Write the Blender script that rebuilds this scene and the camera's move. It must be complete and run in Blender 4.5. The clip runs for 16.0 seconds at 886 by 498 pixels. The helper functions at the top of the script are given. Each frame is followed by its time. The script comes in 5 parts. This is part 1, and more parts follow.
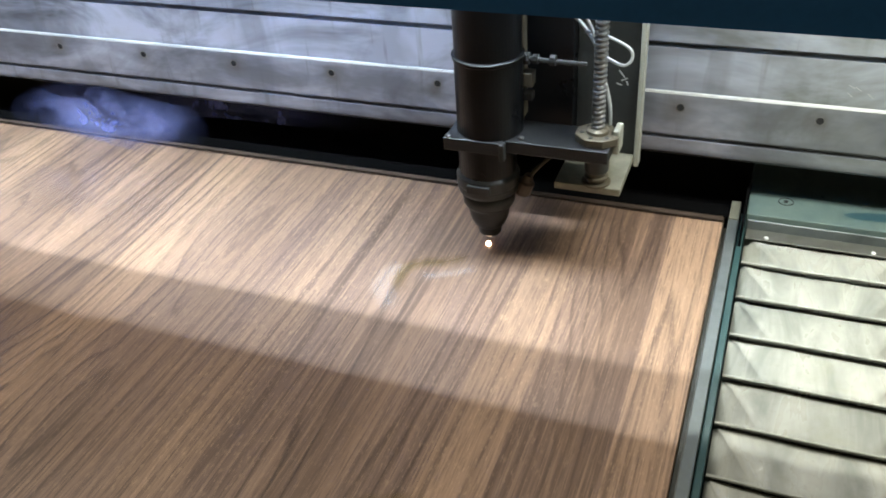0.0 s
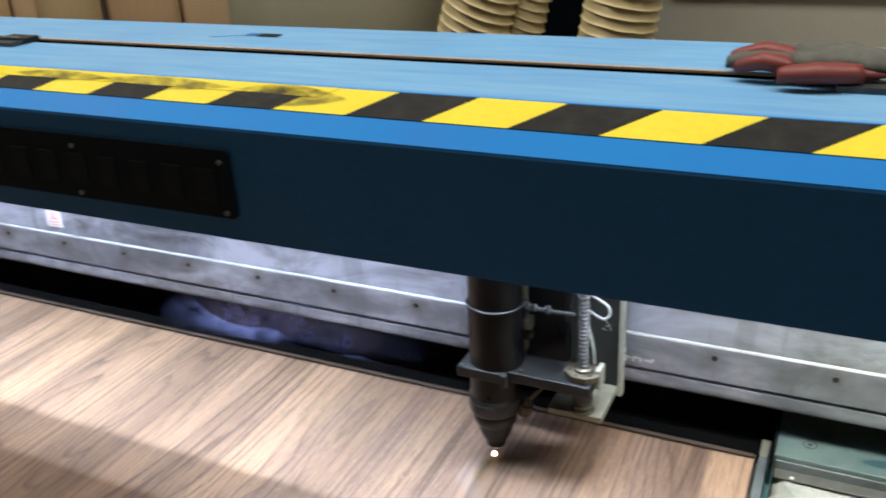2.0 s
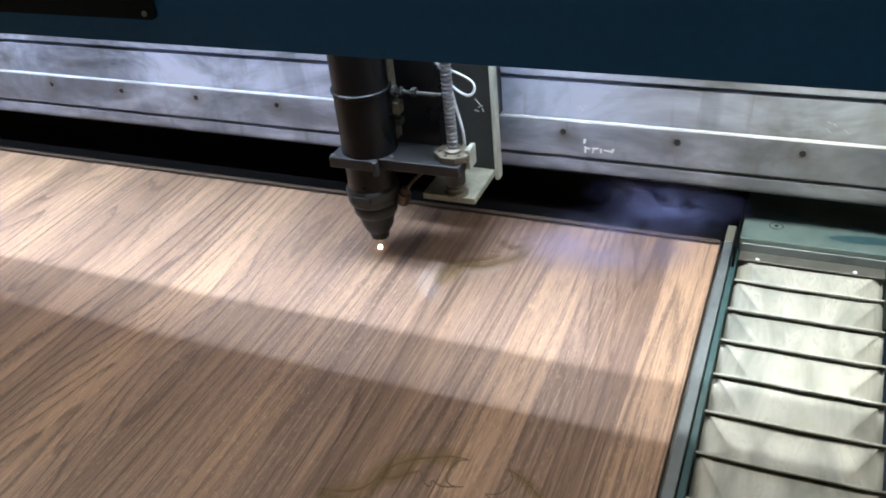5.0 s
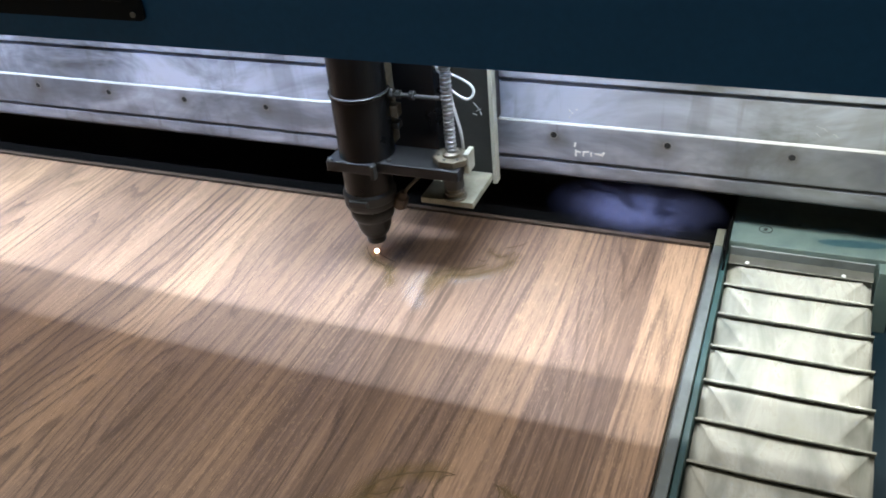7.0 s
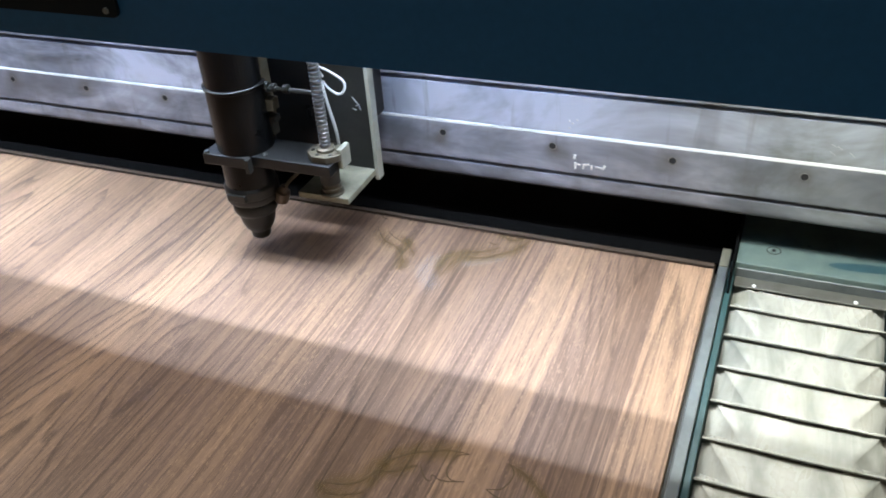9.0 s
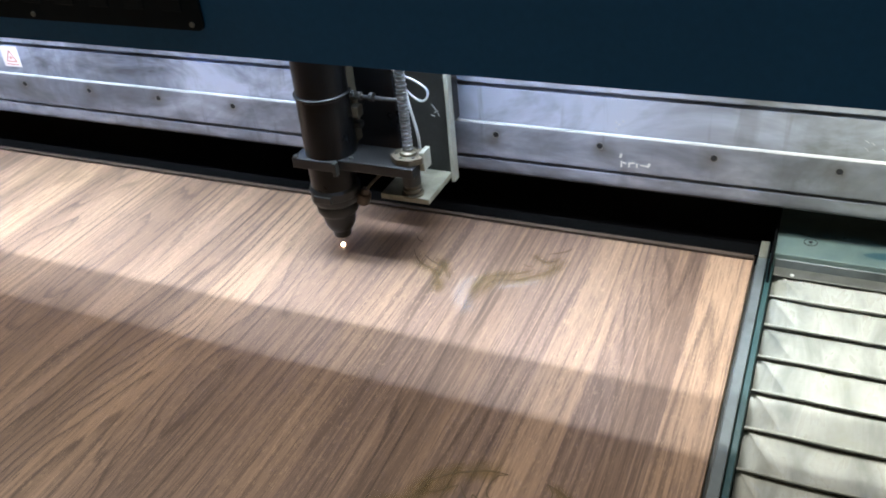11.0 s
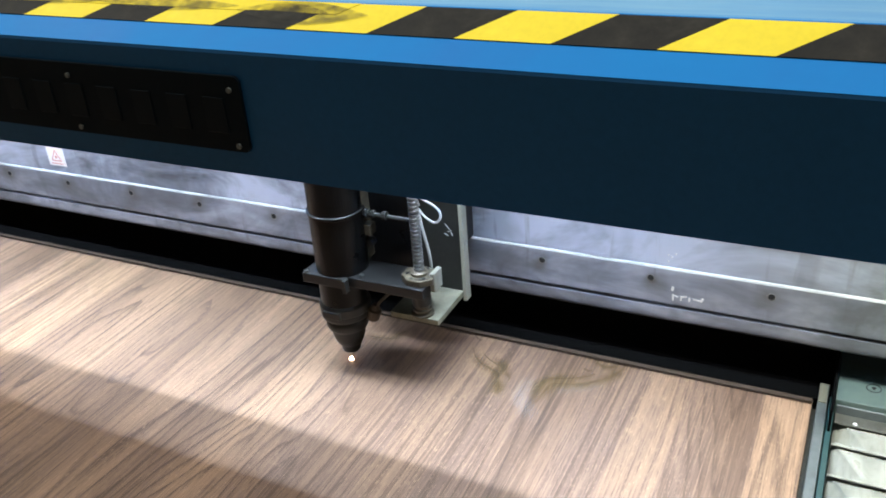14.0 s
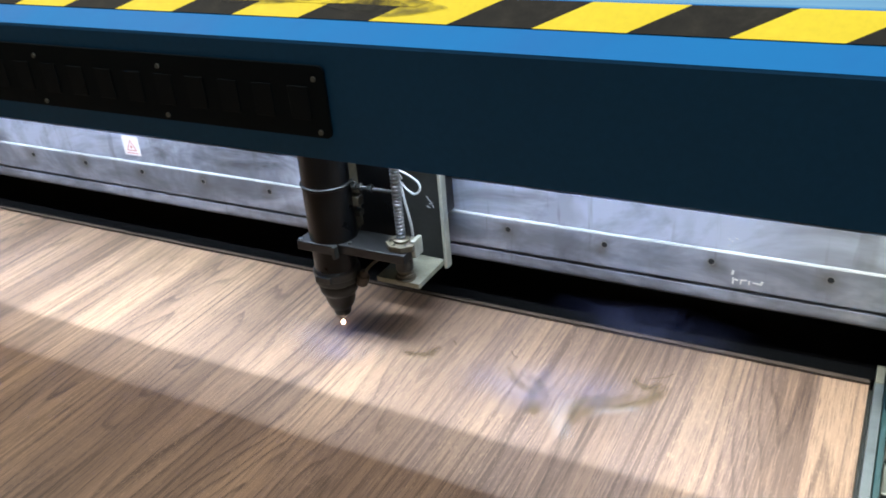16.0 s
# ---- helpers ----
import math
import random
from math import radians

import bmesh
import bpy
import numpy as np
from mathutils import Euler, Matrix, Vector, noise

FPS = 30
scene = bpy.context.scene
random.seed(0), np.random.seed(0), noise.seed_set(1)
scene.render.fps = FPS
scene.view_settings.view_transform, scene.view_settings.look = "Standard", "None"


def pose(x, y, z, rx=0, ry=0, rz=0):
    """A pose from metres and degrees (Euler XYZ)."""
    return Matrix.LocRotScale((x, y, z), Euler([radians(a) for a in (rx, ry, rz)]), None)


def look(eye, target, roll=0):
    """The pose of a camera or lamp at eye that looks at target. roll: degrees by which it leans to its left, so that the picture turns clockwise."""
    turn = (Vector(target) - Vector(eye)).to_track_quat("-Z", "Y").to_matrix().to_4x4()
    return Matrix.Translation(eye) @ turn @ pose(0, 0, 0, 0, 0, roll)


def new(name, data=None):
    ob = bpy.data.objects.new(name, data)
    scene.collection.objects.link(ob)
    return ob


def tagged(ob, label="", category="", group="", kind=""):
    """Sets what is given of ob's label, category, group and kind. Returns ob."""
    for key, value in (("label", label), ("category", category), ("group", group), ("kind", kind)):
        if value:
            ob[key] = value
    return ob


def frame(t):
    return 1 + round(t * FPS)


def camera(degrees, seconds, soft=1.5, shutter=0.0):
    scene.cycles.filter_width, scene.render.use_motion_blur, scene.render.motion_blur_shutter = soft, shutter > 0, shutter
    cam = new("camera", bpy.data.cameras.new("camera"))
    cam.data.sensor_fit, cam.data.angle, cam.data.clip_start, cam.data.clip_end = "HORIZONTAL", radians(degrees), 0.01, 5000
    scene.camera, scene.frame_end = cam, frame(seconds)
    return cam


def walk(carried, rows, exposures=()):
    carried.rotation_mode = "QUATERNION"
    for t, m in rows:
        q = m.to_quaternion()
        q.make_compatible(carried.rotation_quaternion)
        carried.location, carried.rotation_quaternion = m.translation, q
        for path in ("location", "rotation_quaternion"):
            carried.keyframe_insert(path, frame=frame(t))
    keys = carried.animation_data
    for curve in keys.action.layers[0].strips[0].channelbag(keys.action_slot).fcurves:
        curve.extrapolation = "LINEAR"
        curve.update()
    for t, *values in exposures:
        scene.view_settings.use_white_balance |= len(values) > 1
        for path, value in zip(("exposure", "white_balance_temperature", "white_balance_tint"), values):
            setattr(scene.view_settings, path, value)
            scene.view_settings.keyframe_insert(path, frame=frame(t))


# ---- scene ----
cam = camera(53.6, 16.0, soft=1.85, shutter=0.3)
PATH = [
    (0, (0.805, -0.905, 0.58), (0.162, 0.605, -0.564), -4.4),
    (0.5, (0.805, -0.92, 0.594), (0.147, 0.58, -0.555), -4.6),
    (1, (0.823, -0.929, 0.608), (0.157, 0.583, -0.519), -4.3),
    (1.3, (0.886, -0.915, 0.629), (0.152, 0.618, -0.425), -4.7),
    (1.5, (0.854, -0.946, 0.663), (0.184, 0.675, -0.298), -3.2),
    (1.7, (0.856, -0.951, 0.716), (0.147, 0.692, -0.178), -3.2),
    (2, (0.839, -1.013, 0.742), (0.026, 0.623, -0.071), -3.1),
    (2.5, (0.775, -1.094, 0.764), (-0.253, 0.441, -0.003), -2.8),
    (3, (0.745, -1.115, 0.776), (-0.419, 0.333, 0.036), -3.6),
    (3.5, (0.754, -1.125, 0.763), (-0.433, 0.3, 0.015), -4.6),
    (4, (0.814, -1.019, 0.7), (-0.084, 0.52, -0.208), -4.9),
    (4.2, (0.838, -0.995, 0.671), (0.05, 0.541, -0.338), -5.3),
    (4.5, (0.855, -0.985, 0.647), (0.122, 0.516, -0.453), -6.3),
    (7, (0.849, -0.982, 0.648), (0.157, 0.537, -0.454), -5.6),
    (7.5, (0.838, -0.965, 0.645), (0.15, 0.549, -0.466), -5.2),
    (8, (0.828, -0.939, 0.641), (0.155, 0.567, -0.49), -4.9),
    (8.5, (0.833, -0.909, 0.635), (0.164, 0.597, -0.498), -4.4),
    (9, (0.829, -0.919, 0.639), (0.151, 0.594, -0.481), -4.3),
    (9.5, (0.818, -0.943, 0.646), (0.103, 0.562, -0.461), -4.7),
    (12, (0.826, -1.019, 0.676), (0.087, 0.511, -0.38), -5.5),
    (12.5, (0.82, -1.002, 0.691), (0.063, 0.557, -0.307), -5.1),
    (13, (0.808, -1.0, 0.714), (0.011, 0.577, -0.225), -4.9),
    (13.5, (0.793, -0.992, 0.709), (-0.014, 0.582, -0.226), -4.7),
    (14, (0.781, -0.951, 0.702), (-0.037, 0.614, -0.237), -4.4),
    (14.5, (0.779, -0.961, 0.699), (-0.048, 0.602, -0.235), -4.0),
    (15, (0.772, -0.969, 0.701), (-0.064, 0.583, -0.244), -4.2),
    (15.5, (0.765, -1.001, 0.71), (-0.086, 0.54, -0.241), -4.8),
    (16, (0.761, -1.022, 0.708), (-0.118, 0.514, -0.223), -5.0),
]
walk(cam, [(t, look(eye, target, roll)) for t, eye, target, roll in PATH],
     exposures=((0, -0.04, 6650, 6), (1.0, -0.03, 6500, 6), (1.4, 0.2, 6450, 9), (1.7, 0.2, 6500, 10), (2.1, 0.0, 6500, 10), (2.6, 0.0, 6650, 10), (3.0, 0.0, 7050, 12), (3.3, 0.0, 6700, 10), (3.6, 0.0, 6350, 8), (4.2, 0.0, 6450, 10), (7.0, 0.07, 6450, 10), (9.5, 0.08, 6450, 10), (12.0, 0.0, 6350, 8), (16, 0.02, 6400, 7)))

# ---- world and lights ----
world = bpy.data.worlds.new("workshop_air")
scene.world = world
world.use_nodes = True
world.node_tree.nodes["Background"].inputs[0].default_value = (0.75, 0.82, 0.9, 1)
world.node_tree.nodes["Background"].inputs[1].default_value = 0.05


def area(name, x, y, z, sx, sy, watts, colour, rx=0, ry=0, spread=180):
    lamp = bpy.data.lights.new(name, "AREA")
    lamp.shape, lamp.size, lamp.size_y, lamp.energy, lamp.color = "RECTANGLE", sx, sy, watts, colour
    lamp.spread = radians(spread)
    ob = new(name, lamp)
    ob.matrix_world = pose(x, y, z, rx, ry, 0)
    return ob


# two rows of light strips under the hood, an added overhead panel
STRIPS = [(-0.1717, 0.462), (-0.1311, 0.462)]
for row, (y, z), watts, tip, spread in zip(("front", "back"), STRIPS, (9.4, 12.4), (-20, 5), (74, 90)):
    area("strip_light_row_" + row, -0.50, y, z - 0.005, 2.40, 0.006, watts, (0.71, 0.83, 1.0), rx=tip, spread=spread)
    area("strip_light_row_" + row, 0.925, y, z - 0.005, 0.25, 0.006, watts * 0.145, (0.97, 0.98, 0.93), spread=130)
# unseen overhead panel, assumed and widened to brighten the room
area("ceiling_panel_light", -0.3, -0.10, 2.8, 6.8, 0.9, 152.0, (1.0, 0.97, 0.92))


# ---- materials ----
class Mat:
    """A node material under construction: short calls for its usual nodes."""

    def __init__(self, name, rough=0.5, metal=0.0, colour=(0.5, 0.5, 0.5), spec=0.5):
        self.m = bpy.data.materials.new(name)
        self.m.use_nodes = True
        self.t = self.m.node_tree
        self.b = self.t.nodes["Principled BSDF"]
        self.b.inputs["Roughness"].default_value, self.b.inputs["Metallic"].default_value = rough, metal
        self.b.inputs["Base Color"].default_value = (*colour, 1)
        self.b.inputs["Specular IOR Level"].default_value = spec

    def n(self, kind, **sets):
        node = self.t.nodes.new(kind)
        for key, value in sets.items():
            if key in node.inputs:
                node.inputs[key].default_value = value
        return node

    def link(self, a, b):
        self.t.links.new(a, b)

    def coords(self, sx=1, sy=1, sz=1, rz=0):
        c, m = self.n("ShaderNodeTexCoord"), self.n("ShaderNodeMapping")
        m.inputs["Scale"].default_value = (sx, sy, sz)
        m.inputs["Rotation"].default_value = (0, 0, radians(rz))
        self.link(c.outputs["Object"], m.inputs["Vector"])
        return m.outputs["Vector"]

    def noise(self, vec, scale, detail=4, rough=0.6, distortion=0.0):
        t = self.n("ShaderNodeTexNoise", Scale=scale, Detail=detail, Roughness=rough, Distortion=distortion)
        self.link(vec, t.inputs["Vector"])
        return t.outputs["Fac"]

    def ramp(self, fac, *stops):
        r = self.n("ShaderNodeValToRGB")
        e = r.color_ramp.elements
        while len(e) < len(stops):
            e.new(0.5)
        for el, (p, c) in zip(e, stops):
            el.position, el.color = p, (*c, 1) if len(c) == 3 else c
        self.link(fac, r.inputs["Fac"])
        return r.outputs["Color"]

    def grey(self, fac, a, b, lo=0.0, hi=1.0):
        return self.ramp(fac, (a, (lo,) * 3), (b, (hi,) * 3))

    def mix(self, fac, a, b, how="MIX"):
        x = self.n("ShaderNodeMix")
        x.data_type, x.blend_type = "RGBA", how
        for slot, value in ((0, fac), (6, a), (7, b)):
            if isinstance(value, bpy.types.NodeSocket):
                self.link(value, x.inputs[slot])
            else:
                x.inputs[slot].default_value = value if slot == 0 else (*value, 1)
        return x.outputs[2]

    def bump(self, height, strength=0.2, distance=0.002):
        b = self.n("ShaderNodeBump", Strength=strength, Distance=distance)
        self.link(height, b.inputs["Height"])
        self.link(b.outputs["Normal"], self.b.inputs["Normal"])

    def colour(self, c):
        self.link(c, self.b.inputs["Base Color"])

    def rough(self, r):
        self.link(r, self.b.inputs["Roughness"])


def worn(name, base, other, rough=0.5, metal=0.0, big=6.0, fine=120.0, spread=0.12, streak=(1, 1, 1), bump=0.1, spec=0.5):
    """Paint, metal or plastic with blotches, fine grain and uneven gloss."""
    m = Mat(name, rough, metal, base, spec)
    v, w = m.coords(), m.coords(*streak)
    blot = m.noise(v, big, 5, 0.65, 0.4)
    grain = m.noise(w, fine, 3)
    c = m.mix(m.grey(blot, 0.35, 0.75), base, other)
    c = m.mix(m.grey(grain, 0.3, 0.7, 0, 0.35), c, tuple(0.72 * k for k in base))
    m.colour(c)
    m.rough(m.grey(blot, 0.3, 0.75, max(0.05, rough - spread), min(1, rough + spread)))
    m.bump(grain, bump, 0.001)
    return m.m


def wood():
    """Walnut-look laminate: strips of uneven tone, long grain, cathedral figures, dark pores."""
    m = Mat("walnut_laminate", 0.42, 0, (0.25, 0.16, 0.1), 0.32)
    plain = m.coords()
    sep = m.n("ShaderNodeSeparateXYZ")
    m.link(plain, sep.inputs[0])
    # strip number along x, shifted so that one joint lies near the board's right edge
    wide = m.n("ShaderNodeMath"); wide.operation = "MULTIPLY_ADD"
    wide.inputs[1].default_value, wide.inputs[2].default_value = 1 / 0.145, -4.98966
    m.link(sep.outputs["X"], wide.inputs[0])
    cell = m.n("ShaderNodeMath"); cell.operation = "FLOOR"
    m.link(wide.outputs[0], cell.inputs[0])
    rnd = m.n("ShaderNodeTexWhiteNoise"); rnd.noise_dimensions = "1D"
    m.link(cell.outputs[0], rnd.inputs["W"])
    # each strip reads its own stretch of the figure
    shift = m.n("ShaderNodeCombineXYZ")
    off = m.n("ShaderNodeMath"); off.operation = "MULTIPLY"; off.inputs[1].default_value = 7.0
    m.link(rnd.outputs["Value"], off.inputs[0])
    m.link(off.outputs[0], shift.inputs["Y"])
    m.link(off.outputs[0], shift.inputs["Z"])
    moved = m.n("ShaderNodeVectorMath"); moved.operation = "ADD"
    m.link(plain, moved.inputs[0]); m.link(shift.outputs[0], moved.inputs[1])

    def stretched(sx, sy):
        k = m.n("ShaderNodeMapping"); k.inputs["Scale"].default_value = (sx, sy, 1)
        m.link(moved.outputs[0], k.inputs["Vector"])
        return k.outputs["Vector"]

    # pale and dark staves: (x, paleness), repeated every 1.2 m
    staves = ((-.39, .35), (-.33, .72), (-.26, .32), (-.19, .70), (-.125, .42), (-.06, .22), (0.0, .55), (.065, .20), (.14, .72), (.20, .45), (.245, .28), (.29, .32), (.35, .68), (.42, .38), (.48, .14), (.545, .36), (.61, .68), (.655, .3), (.69, .12), (.7225, .14), (.7245, .62), (.777, .66))
    bent = m.n("ShaderNodeMath"); bent.operation = "MULTIPLY_ADD"; bent.inputs[1].default_value = 0.045
    m.link(m.noise(stretched(1, 0.25), 9, 2, 0.5), bent.inputs[0])
    lean = m.n("ShaderNodeMath"); lean.operation = "ADD"; lean.inputs[1].default_value = -0.0225
    m.link(sep.outputs["X"], lean.inputs[0]); m.link(lean.outputs[0], bent.inputs[2])
    edge = m.n("ShaderNodeMath"); edge.operation = "GREATER_THAN"; edge.inputs[1].default_value = 0.7
    m.link(sep.outputs["X"], edge.inputs[0])
    spot = m.n("ShaderNodeMix")
    m.link(edge.outputs[0], spot.inputs[0]); m.link(bent.outputs[0], spot.inputs[2]); m.link(sep.outputs["X"], spot.inputs[3])
    turn = m.n("ShaderNodeMath"); turn.operation = "WRAP"
    turn.inputs[1].default_value, turn.inputs[2].default_value = 0.78, -0.42
    m.link(spot.outputs[0], turn.inputs[0])
    unit = m.n("ShaderNodeMapRange")
    unit.inputs[1].default_value, unit.inputs[2].default_value = -0.42, 0.78
    m.link(turn.outputs[0], unit.inputs[0])
    drawn = m.ramp(unit.outputs[0], *(((x + 0.42) / 1.2, (v,) * 3) for x, v in staves))
    straight = m.n("ShaderNodeMath"); straight.operation = "WRAP"
    straight.inputs[1].default_value, straight.inputs[2].default_value = 0.78, -0.42
    m.link(sep.outputs["X"], straight.inputs[0])
    flush = m.n("ShaderNodeMapRange")
    flush.inputs[1].default_value, flush.inputs[2].default_value = -0.42, 0.78
    m.link(straight.outputs[0], flush.inputs[0])
    joints = m.n("ShaderNodeValToRGB")
    joints.color_ramp.interpolation = "CONSTANT"
    steps = joints.color_ramp.elements
    while len(steps) < len(staves):
        steps.new(0.5)
    for k, (x, v) in enumerate(staves):
        steps[k].position = 0.0 if k == 0 else ((x + staves[k - 1][0]) / 2 + 0.42) / 1.2
        steps[k].color = (v, v, v, 1)
    m.link(flush.outputs[0], joints.inputs["Fac"])
    stave = m.mix(0.45, drawn, joints.outputs["Color"])

    broad = m.noise(stretched(1, 0.05), 9, 2, 0.5, 0.4)
    band = m.noise(stretched(1, 0.03), 60, 3, 0.55, 0.3)
    patch = m.noise(stretched(1, 0.2), 5.0, 2, 0.5)
    rings = m.noise(stretched(1, 0.10), 9.0, 1.0, 0.3, 0.0)
    gaps = m.noise(stretched(1, 0.03), 30.0, 1.0, 0.3, 0.0)
    waver = m.noise(stretched(1, 0.16), 26, 2, 0.5)
    phase = m.n("ShaderNodeMath"); phase.operation = "MULTIPLY"; phase.inputs[1].default_value = 6.0
    m.link(rings, phase.inputs[0])
    uneven = m.n("ShaderNodeMath"); uneven.operation = "MULTIPLY_ADD"; uneven.inputs[1].default_value = 2.9
    m.link(gaps, uneven.inputs[0]); m.link(phase.outputs[0], uneven.inputs[2])
    jitter = m.n("ShaderNodeMath"); jitter.operation = "MULTIPLY_ADD"; jitter.inputs[1].default_value = 0.32
    m.link(waver, jitter.inputs[0]); m.link(uneven.outputs[0], jitter.inputs[2])
    across = m.n("ShaderNodeMath"); across.operation = "MULTIPLY_ADD"; across.inputs[1].default_value = 40.0
    m.link(sep.outputs["X"], across.inputs[0]); m.link(jitter.outputs[0], across.inputs[2])
    total = across.outputs[0]
    # arched figures: centre, half width, half length, number of arcs
    for cx, cy, rx, ry, arcs in ((0.135, -0.62, 0.06, 0.30, 4.0), (0.215, -0.44, 0.045, 0.20, 3.0), (0.690, 0.05, 0.045, 0.42, 3.2), (-0.09, -0.22, 0.05, 0.22, 2.8), (0.235, -0.12, 0.045, 0.24, 2.8), (-0.22, -0.25, 0.05, 0.30, 2.4), (-0.75, -0.30, 0.07, 0.35, 5.0), (0.52, -0.80, 0.05, 0.25, 4.0)):
        mp = m.n("ShaderNodeMapping"); mp.vector_type = "TEXTURE"
        mp.inputs["Location"].default_value, mp.inputs["Scale"].default_value = (cx, cy, 0), (rx, ry, 1)
        wob = m.n("ShaderNodeVectorMath"); wob.operation = "MULTIPLY_ADD"
        wob.inputs[1].default_value = (0.04, 0.0, 0.0)
        m.link(rings, wob.inputs[0]); m.link(plain, wob.inputs[2])
        m.link(wob.outputs[0], mp.inputs["Vector"])
        hill = m.n("ShaderNodeTexGradient"); hill.gradient_type = "SPHERICAL"
        m.link(mp.outputs[0], hill.inputs["Vector"])
        add = m.n("ShaderNodeMath"); add.operation = "MULTIPLY_ADD"; add.inputs[1].default_value = arcs
        m.link(hill.outputs["Fac"], add.inputs[0]); m.link(total, add.inputs[2])
        total = add.outputs[0]
    ring = m.n("ShaderNodeMath"); ring.operation = "FRACT"
    m.link(total, ring.inputs[0])
    streak = m.noise(stretched(1, 0.012), 480, 3, 0.6, 0.1)
    pores = m.noise(stretched(1, 0.04), 640, 2, 0.5)
    tone = m.ramp(rnd.outputs["Value"], (0.0, (0.140, 0.096, 0.068)), (0.5, (0.205, 0.138, 0.088)), (1.0, (0.285, 0.192, 0.112)))
    fade = m.noise(stretched(1, 0.5), 3.2, 2, 0.5)
    light = m.mix(1.0, m.grey(stave, 0.42, 0.82, 0.0, 0.68), m.grey(fade, 0.34, 0.58, 0.5, 1.0), "MULTIPLY")
    c = m.mix(light, tone, (0.37, 0.248, 0.140))
    c = m.mix(m.grey(stave, 0.10, 0.42, 0.74, 0.0), c, (0.108, 0.071, 0.043))
    c = m.mix(m.grey(broad, 0.46, 0.70, 0.0, 0.36), c, (0.100, 0.067, 0.043))
    c = m.mix(m.grey(band, 0.46, 0.68, 0, 0.20), c, (0.36, 0.238, 0.14))
    lines = m.mix(m.grey(patch, 0.38, 0.62, 0.40, 0.78), (0, 0, 0), m.ramp(ring.outputs[0], (0.0, (0.95,) * 3), (0.07, (0.95,) * 3), (0.15, (0.50,) * 3), (0.42, (0.08,) * 3), (0.93, (0.12,) * 3), (1.0, (0.95,) * 3)))
    c = m.mix(lines, c, (0.036, 0.024, 0.017))
    c = m.mix(m.grey(streak, 0.50, 0.68, 0, 0.20), c, (0.46, 0.32, 0.19))
    c = m.mix(m.grey(streak, 0.34, 0.49, 0.17, 0), c, (0.070, 0.050, 0.036))
    c = m.mix(m.grey(pores, 0.52, 0.66, 0, 0.46), c, (0.05, 0.034, 0.026))
    hair = m.noise(stretched(1, 0.014), 150, 2, 0.45, 0.15)
    where = m.noise(stretched(1, 0.3), 8, 2, 0.5)
    c = m.mix(m.mix(1.0, m.grey(hair, 0.565, 0.64, 0, 0.48), m.grey(where, 0.34, 0.60, 0.35, 1.0), "MULTIPLY"), c, (0.038, 0.026, 0.018))
    fleck = m.noise(stretched(1, 0.22), 560, 2, 0.6)
    c = m.mix(m.mix(1.0, m.grey(fleck, 0.56, 0.72, 0, 0.30), m.grey(stave, 0.15, 0.55, 0.35, 1.0), "MULTIPLY"), c, (0.46, 0.33, 0.19))
    c = m.mix(1.0, c, (1.04, 0.985, 1.06), "MULTIPLY")
    m.colour(c)
    m.rough(m.grey(streak, 0.3, 0.7, 0.31, 0.43))
    m.bump(m.mix(0.5, streak, pores), 0.10, 0.0006)
    return m.m


def plain_mat(name, colour, rough=0.5, metal=0.0):
    m = Mat(name, rough, metal, colour)
    v = m.coords()
    g = m.noise(v, 60, 3)
    m.colour(m.mix(m.grey(g, 0.3, 0.7, 0, 0.4), colour, tuple(0.7 * k for k in colour)))
    m.bump(g, 0.05, 0.0005)
    return m.m


